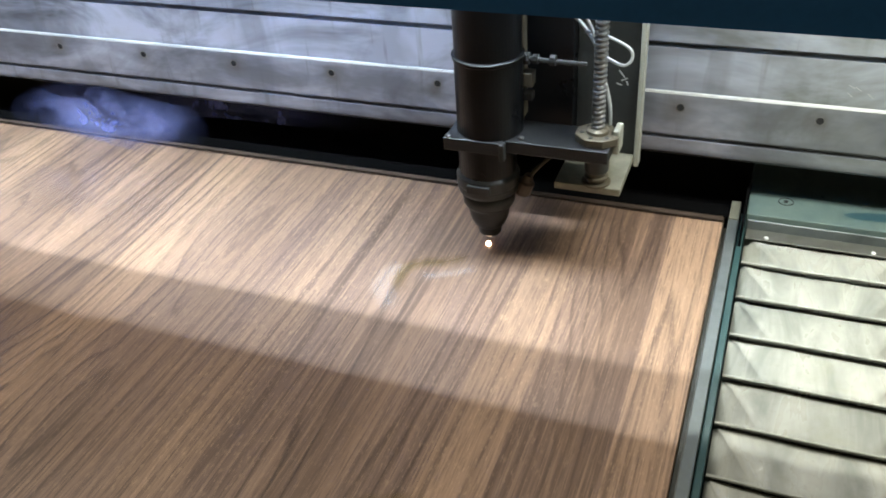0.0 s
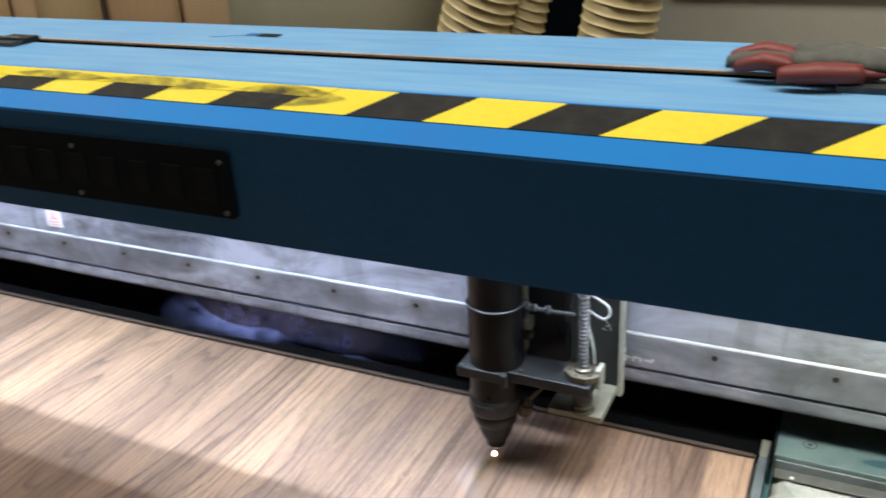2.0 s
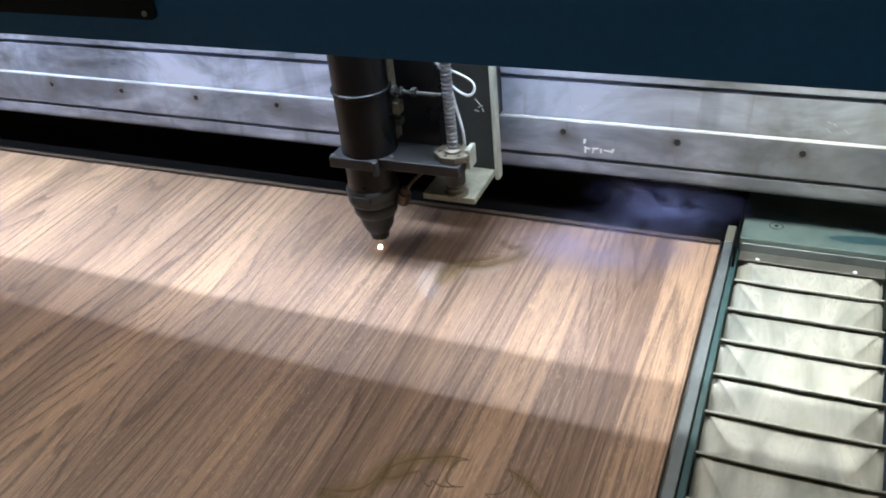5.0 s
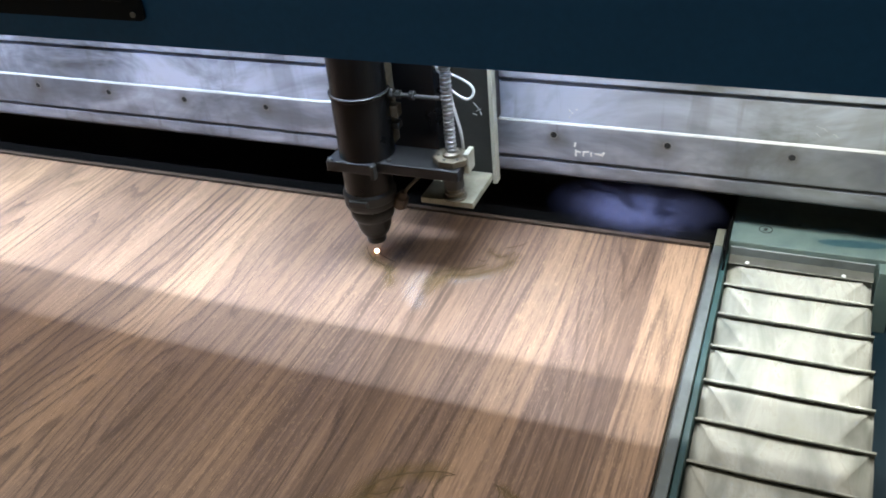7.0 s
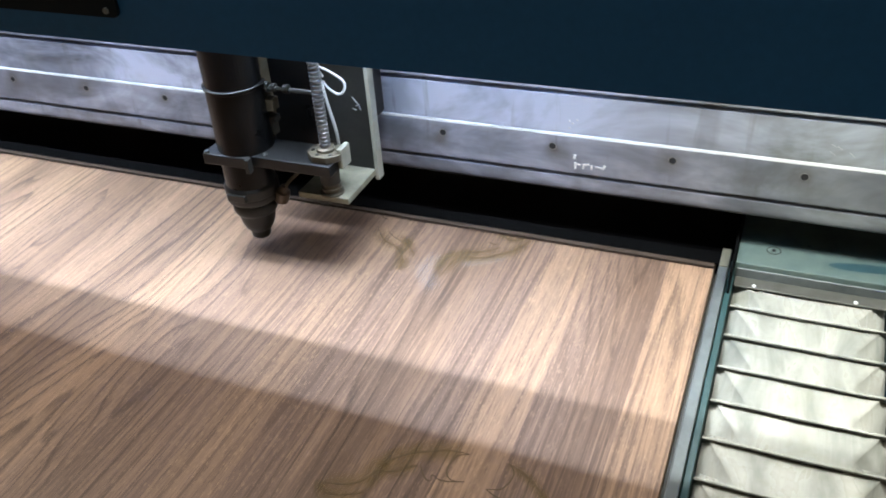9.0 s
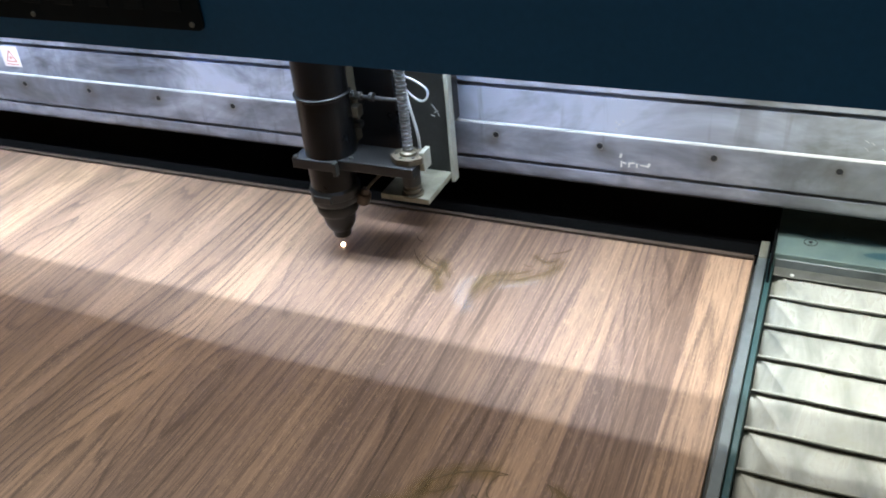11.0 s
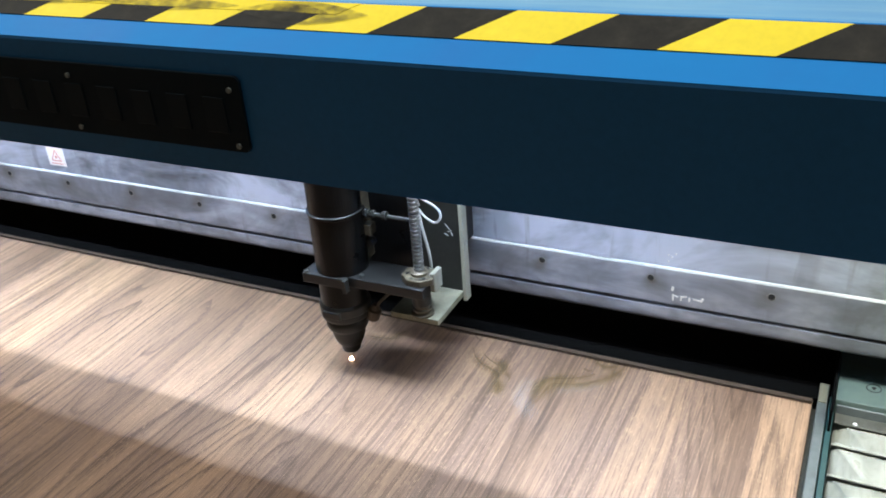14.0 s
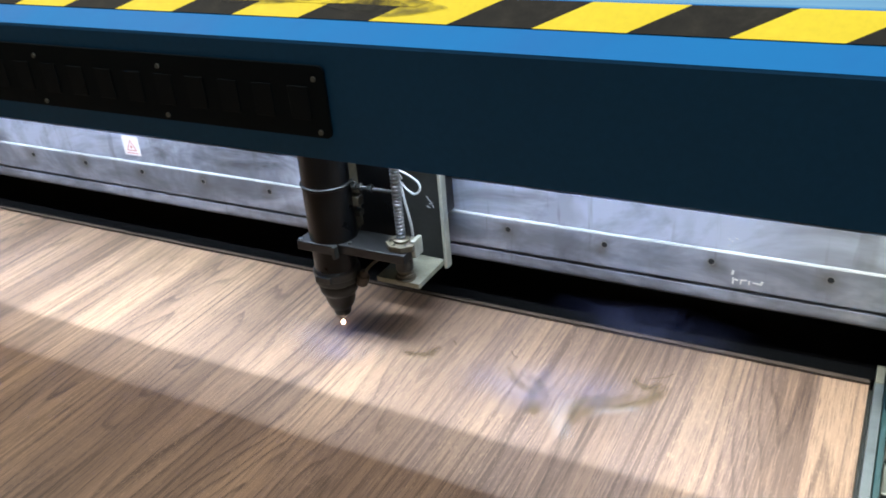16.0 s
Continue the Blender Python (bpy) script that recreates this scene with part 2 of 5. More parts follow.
def aluminium():
    """Beam extrusion: milled aluminium with smoke stains in long patches."""
    m = Mat("smoked_aluminium", 0.42, 0.55, (0.55, 0.56, 0.58))
    v = m.coords()
    blot = m.noise(m.coords(1, 3, 2.2), 4.2, 5, 0.62, 0.8)
    fog = m.noise(v, 14, 4, 0.6)
    line = m.noise(m.coords(0.02, 1, 1), 500, 2)
    c = m.mix(m.grey(blot, 0.42, 0.66), (0.47, 0.52, 0.645), (0.095, 0.104, 0.126))
    # smears with clear edges, left by a rag and by drips
    smear = m.noise(m.coords(1, 1, 0.35), 9, 3, 0.5, 1.2)
    c = m.mix(m.grey(smear, 0.53, 0.63, 0, 0.36), c, (0.095, 0.104, 0.125))
    drip = m.noise(m.coords(1, 1, 0.12), 46, 3, 0.6, 0.4)
    c = m.mix(m.grey(drip, 0.60, 0.72, 0, 0.45), c, (0.09, 0.09, 0.085))
    c = m.mix(m.grey(fog, 0.52, 0.78, 0, 0.35), c, (0.20, 0.195, 0.165))
    # yellow painted for warm light at one end; brown soot rings round screw holes
    sep = m.n("ShaderNodeSeparateXYZ")
    m.link(v, sep.inputs[0])
    span = m.n("ShaderNodeMapRange")
    span.inputs[1].default_value, span.inputs[2].default_value, span.inputs[4].default_value = 0.5, 0.9, 0.38
    m.link(sep.outputs["X"], span.inputs[0])
    c = m.mix(span.outputs[0], c, (0.30, 0.31, 0.225))
    # lower half painted darker for weaker light below, broken by drifts of soot
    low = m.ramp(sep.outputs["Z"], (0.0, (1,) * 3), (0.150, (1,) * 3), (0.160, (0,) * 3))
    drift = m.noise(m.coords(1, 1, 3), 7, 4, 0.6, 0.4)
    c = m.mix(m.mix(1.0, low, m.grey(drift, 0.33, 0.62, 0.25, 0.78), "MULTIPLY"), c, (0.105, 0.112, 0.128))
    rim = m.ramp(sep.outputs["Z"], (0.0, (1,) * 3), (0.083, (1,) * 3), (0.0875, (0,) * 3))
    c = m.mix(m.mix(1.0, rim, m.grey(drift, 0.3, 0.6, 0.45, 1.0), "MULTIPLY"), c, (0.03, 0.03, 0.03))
    near = m.n("ShaderNodeMath"); near.operation = "PINGPONG"; near.inputs[1].default_value = 0.0715
    m.link(sep.outputs["X"], near.inputs[0])
    flat = m.n("ShaderNodeCombineXYZ")
    m.link(near.outputs[0], flat.inputs["X"]); m.link(sep.outputs["Z"], flat.inputs["Z"])
    far = m.n("ShaderNodeVectorMath"); far.operation = "DISTANCE"; far.inputs[1].default_value = (0, 0, 0.1395)
    m.link(flat.outputs[0], far.inputs[0])
    ringed = m.mix(1.0, m.ramp(far.outputs["Value"], (0.004, (0.75,) * 3), (0.010, (0.45,) * 3), (0.026, (0,) * 3)), m.grey(fog, 0.36, 0.60, 0.25, 1.0), "MULTIPLY")
    c = m.mix(ringed, c, (0.065, 0.055, 0.032))
    m.colour(c)
    m.rough(m.mix(0.5, m.grey(blot, 0.3, 0.7, 0.26, 0.55), m.grey(line, 0.3, 0.7, 0.3, 0.5)))
    m.bump(line, 0.08, 0.0005)
    return m.m


def lid_paint():
    """Light blue paint; level faces are paled for grazing sheen, in long wiped strokes."""
    m = Mat("light_blue_paint", 0.42, 0, (0.03, 0.26, 0.66), 0.07)
    v = m.coords()
    blot, wipe = m.noise(v, 5, 4, 0.6, 0.5), m.noise(m.coords(0.12, 1, 1), 60, 4, 0.6)
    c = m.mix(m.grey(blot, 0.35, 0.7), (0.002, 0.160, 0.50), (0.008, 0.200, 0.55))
    g, sep = m.n("ShaderNodeNewGeometry"), m.n("ShaderNodeSeparateXYZ")
    m.link(g.outputs["Normal"], sep.inputs[0])
    level = m.grey(sep.outputs["Z"], 0.90, 0.99)
    # pale film on the level faces holds their sheen in its colour
    dust = m.mix(1.0, level, m.grey(wipe, 0.25, 0.75, 0.42, 0.76), "MULTIPLY")
    m.colour(m.mix(dust, c, (0.27, 0.48, 0.62)))
    m.rough(m.grey(blot, 0.3, 0.75, 0.32, 0.5))
    m.bump(wipe, 0.04, 0.001)
    return m.m


def oily_sheet():
    """Coated pleat fabric, greyed by oil; shiny pale streaks hold sheen in the colour."""
    m = Mat("oily_pleated_sheet", 0.4, 0, (0.3, 0.3, 0.26), 0.4)
    info = m.n("ShaderNodeObjectInfo")

    def own(sx, sy, sz):
        add = m.n("ShaderNodeVectorMath"); add.operation = "MULTIPLY_ADD"
        add.inputs[1].default_value = (0.0, 3.0, 5.0)
        m.link(info.outputs["Random"], add.inputs[0]); m.link(m.coords(sx, sy, sz), add.inputs[2])
        return add.outputs[0]

    run = m.noise(own(1, 0.22, 0.22), 34, 4, 0.6, 0.5)
    blot = m.noise(own(1, 1, 1), 13, 5, 0.65, 0.6)
    fine = m.noise(m.coords(), 190, 3)
    c = m.mix(m.grey(run, 0.34, 0.66), (0.175, 0.182, 0.158), (0.355, 0.352, 0.305))
    c = m.mix(m.grey(blot, 0.52, 0.74, 0, 0.6), c, (0.185, 0.19, 0.135))
    c = m.mix(m.grey(fine, 0.58, 0.72, 0, 0.25), c, (0.16, 0.16, 0.13))
    m.colour(c)
    m.rough(m.grey(run, 0.34, 0.66, 0.44, 0.22))
    m.bump(m.mix(0.3, run, blot), 0.22, 0.0025)
    return m.m


def glow(name, colour, strength):
    m = Mat(name)
    m.b.inputs["Emission Color"].default_value = (*colour, 1)
    m.b.inputs["Emission Strength"].default_value = strength
    return m.m


WOOD = wood()
ALU = aluminium()
LEDGEGLINT = worn("ledge_highlight_metal", (0.38, 0.385, 0.37), (0.13, 0.132, 0.125), 0.45, 0.0, big=9, fine=200, streak=(0.1, 1, 1))
BLUE_TOP = lid_paint()
RECESSBLUE = worn("deep_blue_paint", (0.008, 0.12, 0.34), (0.012, 0.15, 0.40), 0.5, big=20)
# darker copy of the hood blue; the front's shade is partly in the colour
SHADEDBLUE = worn("shaded_panel_blue", (0.0095, 0.074, 0.190), (0.012, 0.083, 0.21), 0.55, big=5, bump=0.04, spec=0.2)
BARBLACK = worn("satin_black_bar", (0.0010, 0.0048, 0.0088), (0.0018, 0.0062, 0.0108), 0.56, spec=0.12)
BLACK = worn("matt_black_plate", (0.0008, 0.0046, 0.0088), (0.0014, 0.0060, 0.0105), 0.6, spec=0.1)
# near black: holds the darkness of the slot and the lid gap in its colour
GAPBLACK = worn("gap_black", (0.0011, 0.0011, 0.0012), (0.0020, 0.0020, 0.0021), 0.9, spec=0.05)
ANODISED = worn("black_anodised", (0.0016, 0.0018, 0.0022), (0.0036, 0.0038, 0.004), 0.36, 0.0, big=25, fine=300, spec=0.25)
ARMSTEEL = worn("dark_arm_steel", (0.0038, 0.004, 0.0042), (0.010, 0.0104, 0.0104), 0.46, 0.1, big=22, fine=260)
DUSTY = worn("dusty_dark_metal", (0.008, 0.008, 0.0074), (0.027, 0.0262, 0.021), 0.5, 0.1, big=30, fine=300)
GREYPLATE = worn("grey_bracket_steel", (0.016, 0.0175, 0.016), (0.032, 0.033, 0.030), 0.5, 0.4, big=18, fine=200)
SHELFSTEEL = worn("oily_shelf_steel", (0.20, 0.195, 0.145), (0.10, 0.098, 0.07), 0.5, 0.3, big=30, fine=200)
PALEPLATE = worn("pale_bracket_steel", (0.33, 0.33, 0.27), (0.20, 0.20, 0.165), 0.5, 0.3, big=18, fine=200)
STEEL = worn("bright_steel", (0.20, 0.20, 0.19), (0.12, 0.118, 0.11), 0.34, 1.0, big=40, fine=200)
BRASS = worn("aged_brass", (0.095, 0.08, 0.052), (0.05, 0.042, 0.03), 0.5, 0.4, big=50, fine=200)
TEAL = worn("teal_machine_paint", (0.088, 0.120, 0.105), (0.050, 0.084, 0.084), 0.45, big=22, fine=80)
TEALDARK = worn("dark_teal_paint", (0.016, 0.044, 0.044), (0.026, 0.062, 0.06), 0.45, big=10)
PATCHTEAL = worn("blue_green_touch_up", (0.026, 0.060, 0.068), (0.018, 0.047, 0.058), 0.4, big=30, fine=80)
BEDPAINT = worn("dark_bed_paint", (0.002, 0.009, 0.014), (0.003, 0.012, 0.017), 0.6, big=10, spec=0.12)
RAILGREY = worn("grey_rail_metal", (0.17, 0.19, 0.185), (0.085, 0.098, 0.096), 0.42, 0.45, big=14, spread=0.16, streak=(1, 0.05, 1))
PLEAT = oily_sheet()
CLAMPGREY = worn("greasy_clamp_steel", (0.10, 0.10, 0.085), (0.055, 0.055, 0.045), 0.45, 0.3, big=30, fine=160, streak=(0.1, 1, 1))
YELLOW = worn("yellow_tape", (0.86, 0.69, 0.018), (0.78, 0.60, 0.022), 0.55, big=9, spec=0.2)
TAPEBLACK = worn("black_tape", (0.0075, 0.0074, 0.007), (0.046, 0.044, 0.038), 0.6, big=26, spec=0.1)
WHITE = worn("white_sticker", (0.8, 0.8, 0.78), (0.72, 0.72, 0.7), 0.5)
FLECK = worn("chalky_paint_fleck", (0.62, 0.62, 0.6), (0.4, 0.4, 0.4), 0.7, big=200)
FADEDRED = plain_mat("faded_red_print", (0.58, 0.25, 0.20), 0.5)
PINKWHITE = worn("faded_sticker_paper", (0.74, 0.68, 0.68), (0.66, 0.60, 0.60), 0.5)
CABLE = plain_mat("grey_cable", (0.27, 0.275, 0.26), 0.5)
SCREW = worn("oily_screw_steel", (0.20, 0.20, 0.19), (0.10, 0.10, 0.092), 0.4, 0.8, big=60, fine=200)
DARK = plain_mat("dark_hole", (0.004, 0.004, 0.004), 0.9)
SCORCH = plain_mat("scorched_groove", (0.075, 0.05, 0.026), 0.8)
RUST = worn("copper_fitting", (0.075, 0.05, 0.03), (0.04, 0.028, 0.02), 0.5, 0.3, big=60)
LIP = worn("scorched_lip", (0.060, 0.043, 0.033), (0.034, 0.026, 0.021), 0.85, big=20, spec=0.05)
TAN = worn("worn_tan_edge", (0.58, 0.40, 0.25), (0.42, 0.29, 0.18), 0.6, big=15)
LED = glow("strip_light_diffuser", (0.9, 0.95, 1.0), 6.0)
SPARK = glow("laser_spark", (1.0, 0.66, 0.42), 34.0)
HOSE = worn("cream_duct_fabric", (0.60, 0.49, 0.26), (0.42, 0.33, 0.16), 0.6, big=10, fine=90)
BOARDBROWN = worn("brown_board", (0.52, 0.335, 0.18), (0.60, 0.40, 0.22), 0.7, big=3, streak=(1, 1, 0.1))
BOARDTAN = worn("tan_board", (0.64, 0.44, 0.25), (0.54, 0.36, 0.20), 0.7, big=3, streak=(1, 1, 0.1))
BOARDOLIVE = worn("olive_board", (0.50, 0.36, 0.18), (0.58, 0.42, 0.23), 0.7, big=3, streak=(1, 1, 0.1))
TANKGREY = worn("grey_tank_paint", (0.29, 0.27, 0.185), (0.24, 0.225, 0.15), 0.6, big=2.5)
WALLGREY = worn("grey_plaster", (0.72, 0.69, 0.56), (0.64, 0.61, 0.49), 0.8, big=2.5)
CONCRETE = worn("workshop_concrete", (0.22, 0.21, 0.2), (0.15, 0.145, 0.14), 0.75, big=2)
CREAM = worn("cream_wall_paint", (0.62, 0.58, 0.5), (0.55, 0.5, 0.43), 0.7, big=2)
GLOVE_RED = worn("red_rubber_coating", (0.20, 0.032, 0.022), (0.16, 0.03, 0.025), 0.55, big=40, fine=300)
GLOVE_MAROON = worn("dark_red_rubber", (0.11, 0.016, 0.012), (0.05, 0.012, 0.010), 0.55, big=40, fine=300)
GLOVE_DARK = worn("dark_knit", (0.020, 0.019, 0.018), (0.035, 0.03, 0.026), 0.9, big=60, fine=500, bump=0.4)
GLOVE_GREY = worn("grey_knit", (0.115, 0.115, 0.095), (0.06, 0.06, 0.05), 0.9, big=50, fine=500, bump=0.4)


# ---- mesh helpers ----
def mesh_of(name, bm, mat, smooth=False):
    bmesh.ops.recalc_face_normals(bm, faces=bm.faces)
    me = bpy.data.meshes.new(name)
    bm.to_mesh(me)
    bm.free()
    for f in me.polygons:
        f.use_smooth = smooth
    if mat:
        me.materials.append(mat)
    return me


def part(name, bm, mat, parent=None, label="", smooth=False):
    ob = new(name, mesh_of(name, bm, mat, smooth))
    if parent:
        ob.parent = parent
    return tagged(ob, label)


def thing(name, x=0, y=0, z=0):
    ob = new(name)
    ob.empty_display_size = 0.05
    ob.matrix_world = pose(x, y, z)
    return ob


def box(x0, x1, y0, y1, z0, z1, bevel=0.0, bm=None, seg=2):
    own = bm is None
    b = bmesh.new()
    bmesh.ops.create_cube(b, size=1, matrix=Matrix.LocRotScale(((x0 + x1) / 2, (y0 + y1) / 2, (z0 + z1) / 2), None, (x1 - x0, y1 - y0, z1 - z0)))
    if bevel:
        bmesh.ops.bevel(b, geom=b.edges[:], offset=bevel, segments=seg, affect="EDGES", profile=0.5)
    return b if own else join(bm, b)


def join(a, b, m=None):
    """Adds b's geometry to a and frees b."""
    if m:
        bmesh.ops.transform(b, matrix=m, verts=b.verts)
    t = bpy.data.meshes.new("tmp")
    b.to_mesh(t)
    b.free()
    a.from_mesh(t)
    bpy.data.meshes.remove(t)
    return a


def lathe(profile, seg=40, cap=True):
    """Turns a list of (radius, z) round the z axis."""
    bm = bmesh.new()
    rings = []
    for r, z in profile:
        rings.append([bm.verts.new((r * math.cos(2 * math.pi * i / seg), r * math.sin(2 * math.pi * i / seg), z)) for i in range(seg)])
    for a, b in zip(rings, rings[1:]):
        for i in range(seg):
            bm.faces.new((a[i], a[(i + 1) % seg], b[(i + 1) % seg], b[i]))
    if cap:
        bm.faces.new(rings[0][::-1])
        bm.faces.new(rings[-1])
    return bm


def extrude_x(profile, x0, x1):
    """A closed (y, z) outline drawn out along x."""
    bm = bmesh.new()
    a = [bm.verts.new((x0, y, z)) for y, z in profile]
    b = [bm.verts.new((x1, y, z)) for y, z in profile]
    n = len(profile)
    for i in range(n):
        bm.faces.new((a[i], a[(i + 1) % n], b[(i + 1) % n], b[i]))
    bm.faces.new(a[::-1])
    bm.faces.new(b)
    return bm


def tube(points, r, seg=8, close=True):
    """A round tube along points, smoothed by a Catmull-Rom curve."""
    pts = [Vector(p) for p in points]
    fine = []
    for i in range(len(pts) - 1):
        p0, p1, p2, p3 = pts[max(i - 1, 0)], pts[i], pts[i + 1], pts[min(i + 2, len(pts) - 1)]
        for k in range(6):
            t = k / 6
            fine.append(0.5 * (2 * p1 + (p2 - p0) * t + (2 * p0 - 5 * p1 + 4 * p2 - p3) * t * t + (3 * p1 - p0 - 3 * p2 + p3) * t ** 3))
    fine.append(pts[-1])
    bm = bmesh.new()
    rings, side = [], None
    for i, p in enumerate(fine):
        d = (fine[min(i + 1, len(fine) - 1)] - fine[max(i - 1, 0)]).normalized()
        if side is None:
            side = d.orthogonal().normalized()
        side = (side - d * side.dot(d)).normalized()
        up = d.cross(side)
        rings.append([bm.verts.new(p + r * (math.cos(2 * math.pi * j / seg) * side + math.sin(2 * math.pi * j / seg) * up)) for j in range(seg)])
    for a, b in zip(rings, rings[1:]):
        for j in range(seg):
            bm.faces.new((a[j], a[(j + 1) % seg], b[(j + 1) % seg], b[j]))
    if close:
        bm.faces.new(rings[0][::-1])
        bm.faces.new(rings[-1])
    return bm


def disc_y(x, z, r, y0, y1, seg=16):
    """A short cylinder whose axis is y."""
    b = lathe([(r, 0), (r, abs(y1 - y0))], seg)
    bmesh.ops.transform(b, matrix=Matrix.Translation((x, max(y0, y1), z)) @ Matrix.Rotation(math.pi / 2, 4, "X"), verts=b.verts)
    return b


# ---- the room ----
def room():
    tagged(part("floor", box(-6, 5, -4, 3.0, -0.95, -0.85), CONCRETE), "grey workshop concrete floor", "floor", kind="structure")
    tagged(part("wall_back", box(-6, 5, 2.05, 2.2, -0.85, 2.9), WALLGREY), "grey plastered workshop wall", "wall", kind="structure")
    tagged(part("wall_left", box(-6.15, -6, -4, 2.2, -0.85, 2.9), CREAM), "cream painted workshop wall", "wall", kind="structure")
    tagged(part("wall_right", box(5, 5.15, -4, 2.2, -0.85, 2.9), WALLGREY), "grey plastered workshop wall", "wall", kind="structure")
    tagged(part("wall_front", box(-6, 5, -4.15, -4, -0.85, 2.9), WALLGREY), "grey plastered workshop wall", "wall", kind="structure")
    tagged(part("ceiling", box(-6.15, 5.15, -4.15, 2.2, 2.9, 3.0), CREAM), "pale workshop ceiling", "ceiling", kind="structure")


room()

# ---- board ----
BOARD_Z = 0.018


def board():
    b = thing("wood_board", 0, 0, 0)
    tagged(b, "walnut laminate board with scorched ornament lines on the laser table", "board")
    part("panel", box(-1.662, 0.777, -1.45, 0.6, -BOARD_Z, 0, 0.0008, seg=1), WOOD, b)
    return b


BOARD = board()


# ---- beam ----
X0, X1 = -1.86, 1.35


def beam():
    g = thing("crossbeam", 0, 0, 0)
    tagged(g, "smoke-stained aluminium crossbeam with a row of screw holes", "machine beam")
    prof = [(0.012, 0.079), (0.0045, 0.079), (0.0012, 0.083), (0.0012, 0.1000), (0.0062, 0.1004), (0.0062, 0.1062), (0.0, 0.1068), (0.0, 0.1550), (0.001, 0.1562), (0.0036, 0.1566),
            (0.0036, 0.2064), (0.0116, 0.2074), (0.0116, 0.2134), (0.0, 0.2144), (0.0, 0.30), (0.14, 0.30), (0.14, 0.079)]
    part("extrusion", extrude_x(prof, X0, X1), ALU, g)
    # pale strip on the ledge puts the strip lights' highlight into its colour
    part("polished_ledge", extrude_x([(-0.0006, 0.1548), (0.0006, 0.1567), (0.0034, 0.1572), (0.0034, 0.1567), (0.0010, 0.1560), (0.0002, 0.1545)], X0, X1), LEDGEGLINT, g, "pale strip with the ledge's highlight in its colour")
    for k in range(-12, 9):
        x = 0.143 * k
        sink = lathe([(0.0050, 0), (0.0049, 0.0005), (0.0041, 0.0005), (0.0036, 0.0002)], 18)
        bmesh.ops.transform(sink, matrix=Matrix.Translation((x, 0.0, 0.1395)) @ Matrix.Rotation(math.pi / 2, 4, "X"), verts=sink.verts)
        rim = part("screw_hole", sink, SCREW, g)
        # dark disc for the shaded bore, off-centre so the rim shows a lower highlight
        hole = disc_y(x + 0.0004, 0.1400, 0.0039, 0.0, -0.0007, 14)
        part("bore", hole, DARK, rim)
    return g


beam()


# ---- hood ----
def hood():
    h = thing("gantry_hood", 0, 0, 0.31)
    tagged(h, "blue sheet-metal gantry hood with hazard tape and a black plate", "machine hood")
    z = -0.31
    def sub(name, bm, mat, label="", smooth=False):
        bmesh.ops.transform(bm, matrix=Matrix.Translation((0, 0, z)), verts=bm.verts)
        return part(name, bm, mat, h, label, smooth)
    # front panel and the sloping upper edge
    front = [(-0.206, 0.3115), (-0.206, 0.4555), (-0.2052, 0.4585), (-0.2030, 0.4600), (-0.2022, 0.4575), (-0.204, 0.455), (-0.204, 0.3115)]
    sub("front_panel", extrude_x(front, X0, X1), SHADEDBLUE, "front panel in a darker, shaded blue")
    slope = [(-0.2052, 0.4592), (-0.1470, 0.4984), (-0.1430, 0.5010), (-0.1390, 0.5020), (0.0012, 0.502), (0.0012, 0.492), (-0.0008, 0.492), (-0.0008, 0.499), (-0.140, 0.499), (-0.145, 0.496), (-0.2030, 0.4568)]
    sub("front_lid", extrude_x(slope, X0, X1), BLUE_TOP, "light blue sloping lid")
    sub("rear_lid", box(X0, X1, 0.0205, 0.185, 0.4965, 0.5050, 0.0015), BLUE_TOP, "light blue rear lid")
    sub("lid_edge", box(X0, X1, 0.0162, 0.0202, 0.5018, 0.5056, 0.0006, seg=1), TAN, "worn tan lid edge")
    for x0, x1, y0, y1, u0, u1 in ((-0.724, -0.682, 0.108, 0.128, -0.700, -0.686), (-0.040, -0.014, 0.100, 0.120, -0.013, 0.022)):
        sub("recess", box(x0, x1, y0, y1, 0.5051, 0.5060, 0.0004, seg=1), RECESSBLUE, "deep blue recess cover")
        sub("recess_slot", box(u0, u1, 0.098, 0.116, 0.5061, 0.5070), DARK)
    scrape = box(-0.030, 0.030, -0.0006, 0.0006, 0, 0.0005)
    bmesh.ops.transform(scrape, matrix=pose(-0.064, 0.094, 0.5051, 0, 0, 24), verts=scrape.verts)
    sub("scrape", scrape, RECESSBLUE)
    # near-black wall and floor put the lid gap's shade into their colour
    sub("slot_wall", box(X0, X1, 0.0166, 0.0201, 0.474, 0.5017), GAPBLACK)
    sub("slot_floor", box(X0, X1, 0.0042, 0.0201, 0.470, 0.473), GAPBLACK)
    sub("rear_panel", box(X0, X1, 0.181, 0.185, 0.05, 0.496), SHADEDBLUE)
    sub("end_panel", box(X0 - 0.004, X0 - 0.0005, -0.204, 0.185, 0.3115, 0.49), SHADEDBLUE)
    sub("end_panel", box(X1 + 0.0005, X1 + 0.004, -0.204, 0.185, 0.3115, 0.49), SHADEDBLUE)
    sub("inner_wall", box(X0, X1, 0.002, 0.0038, 0.3005, 0.49), SHADEDBLUE)
    return h


hood()


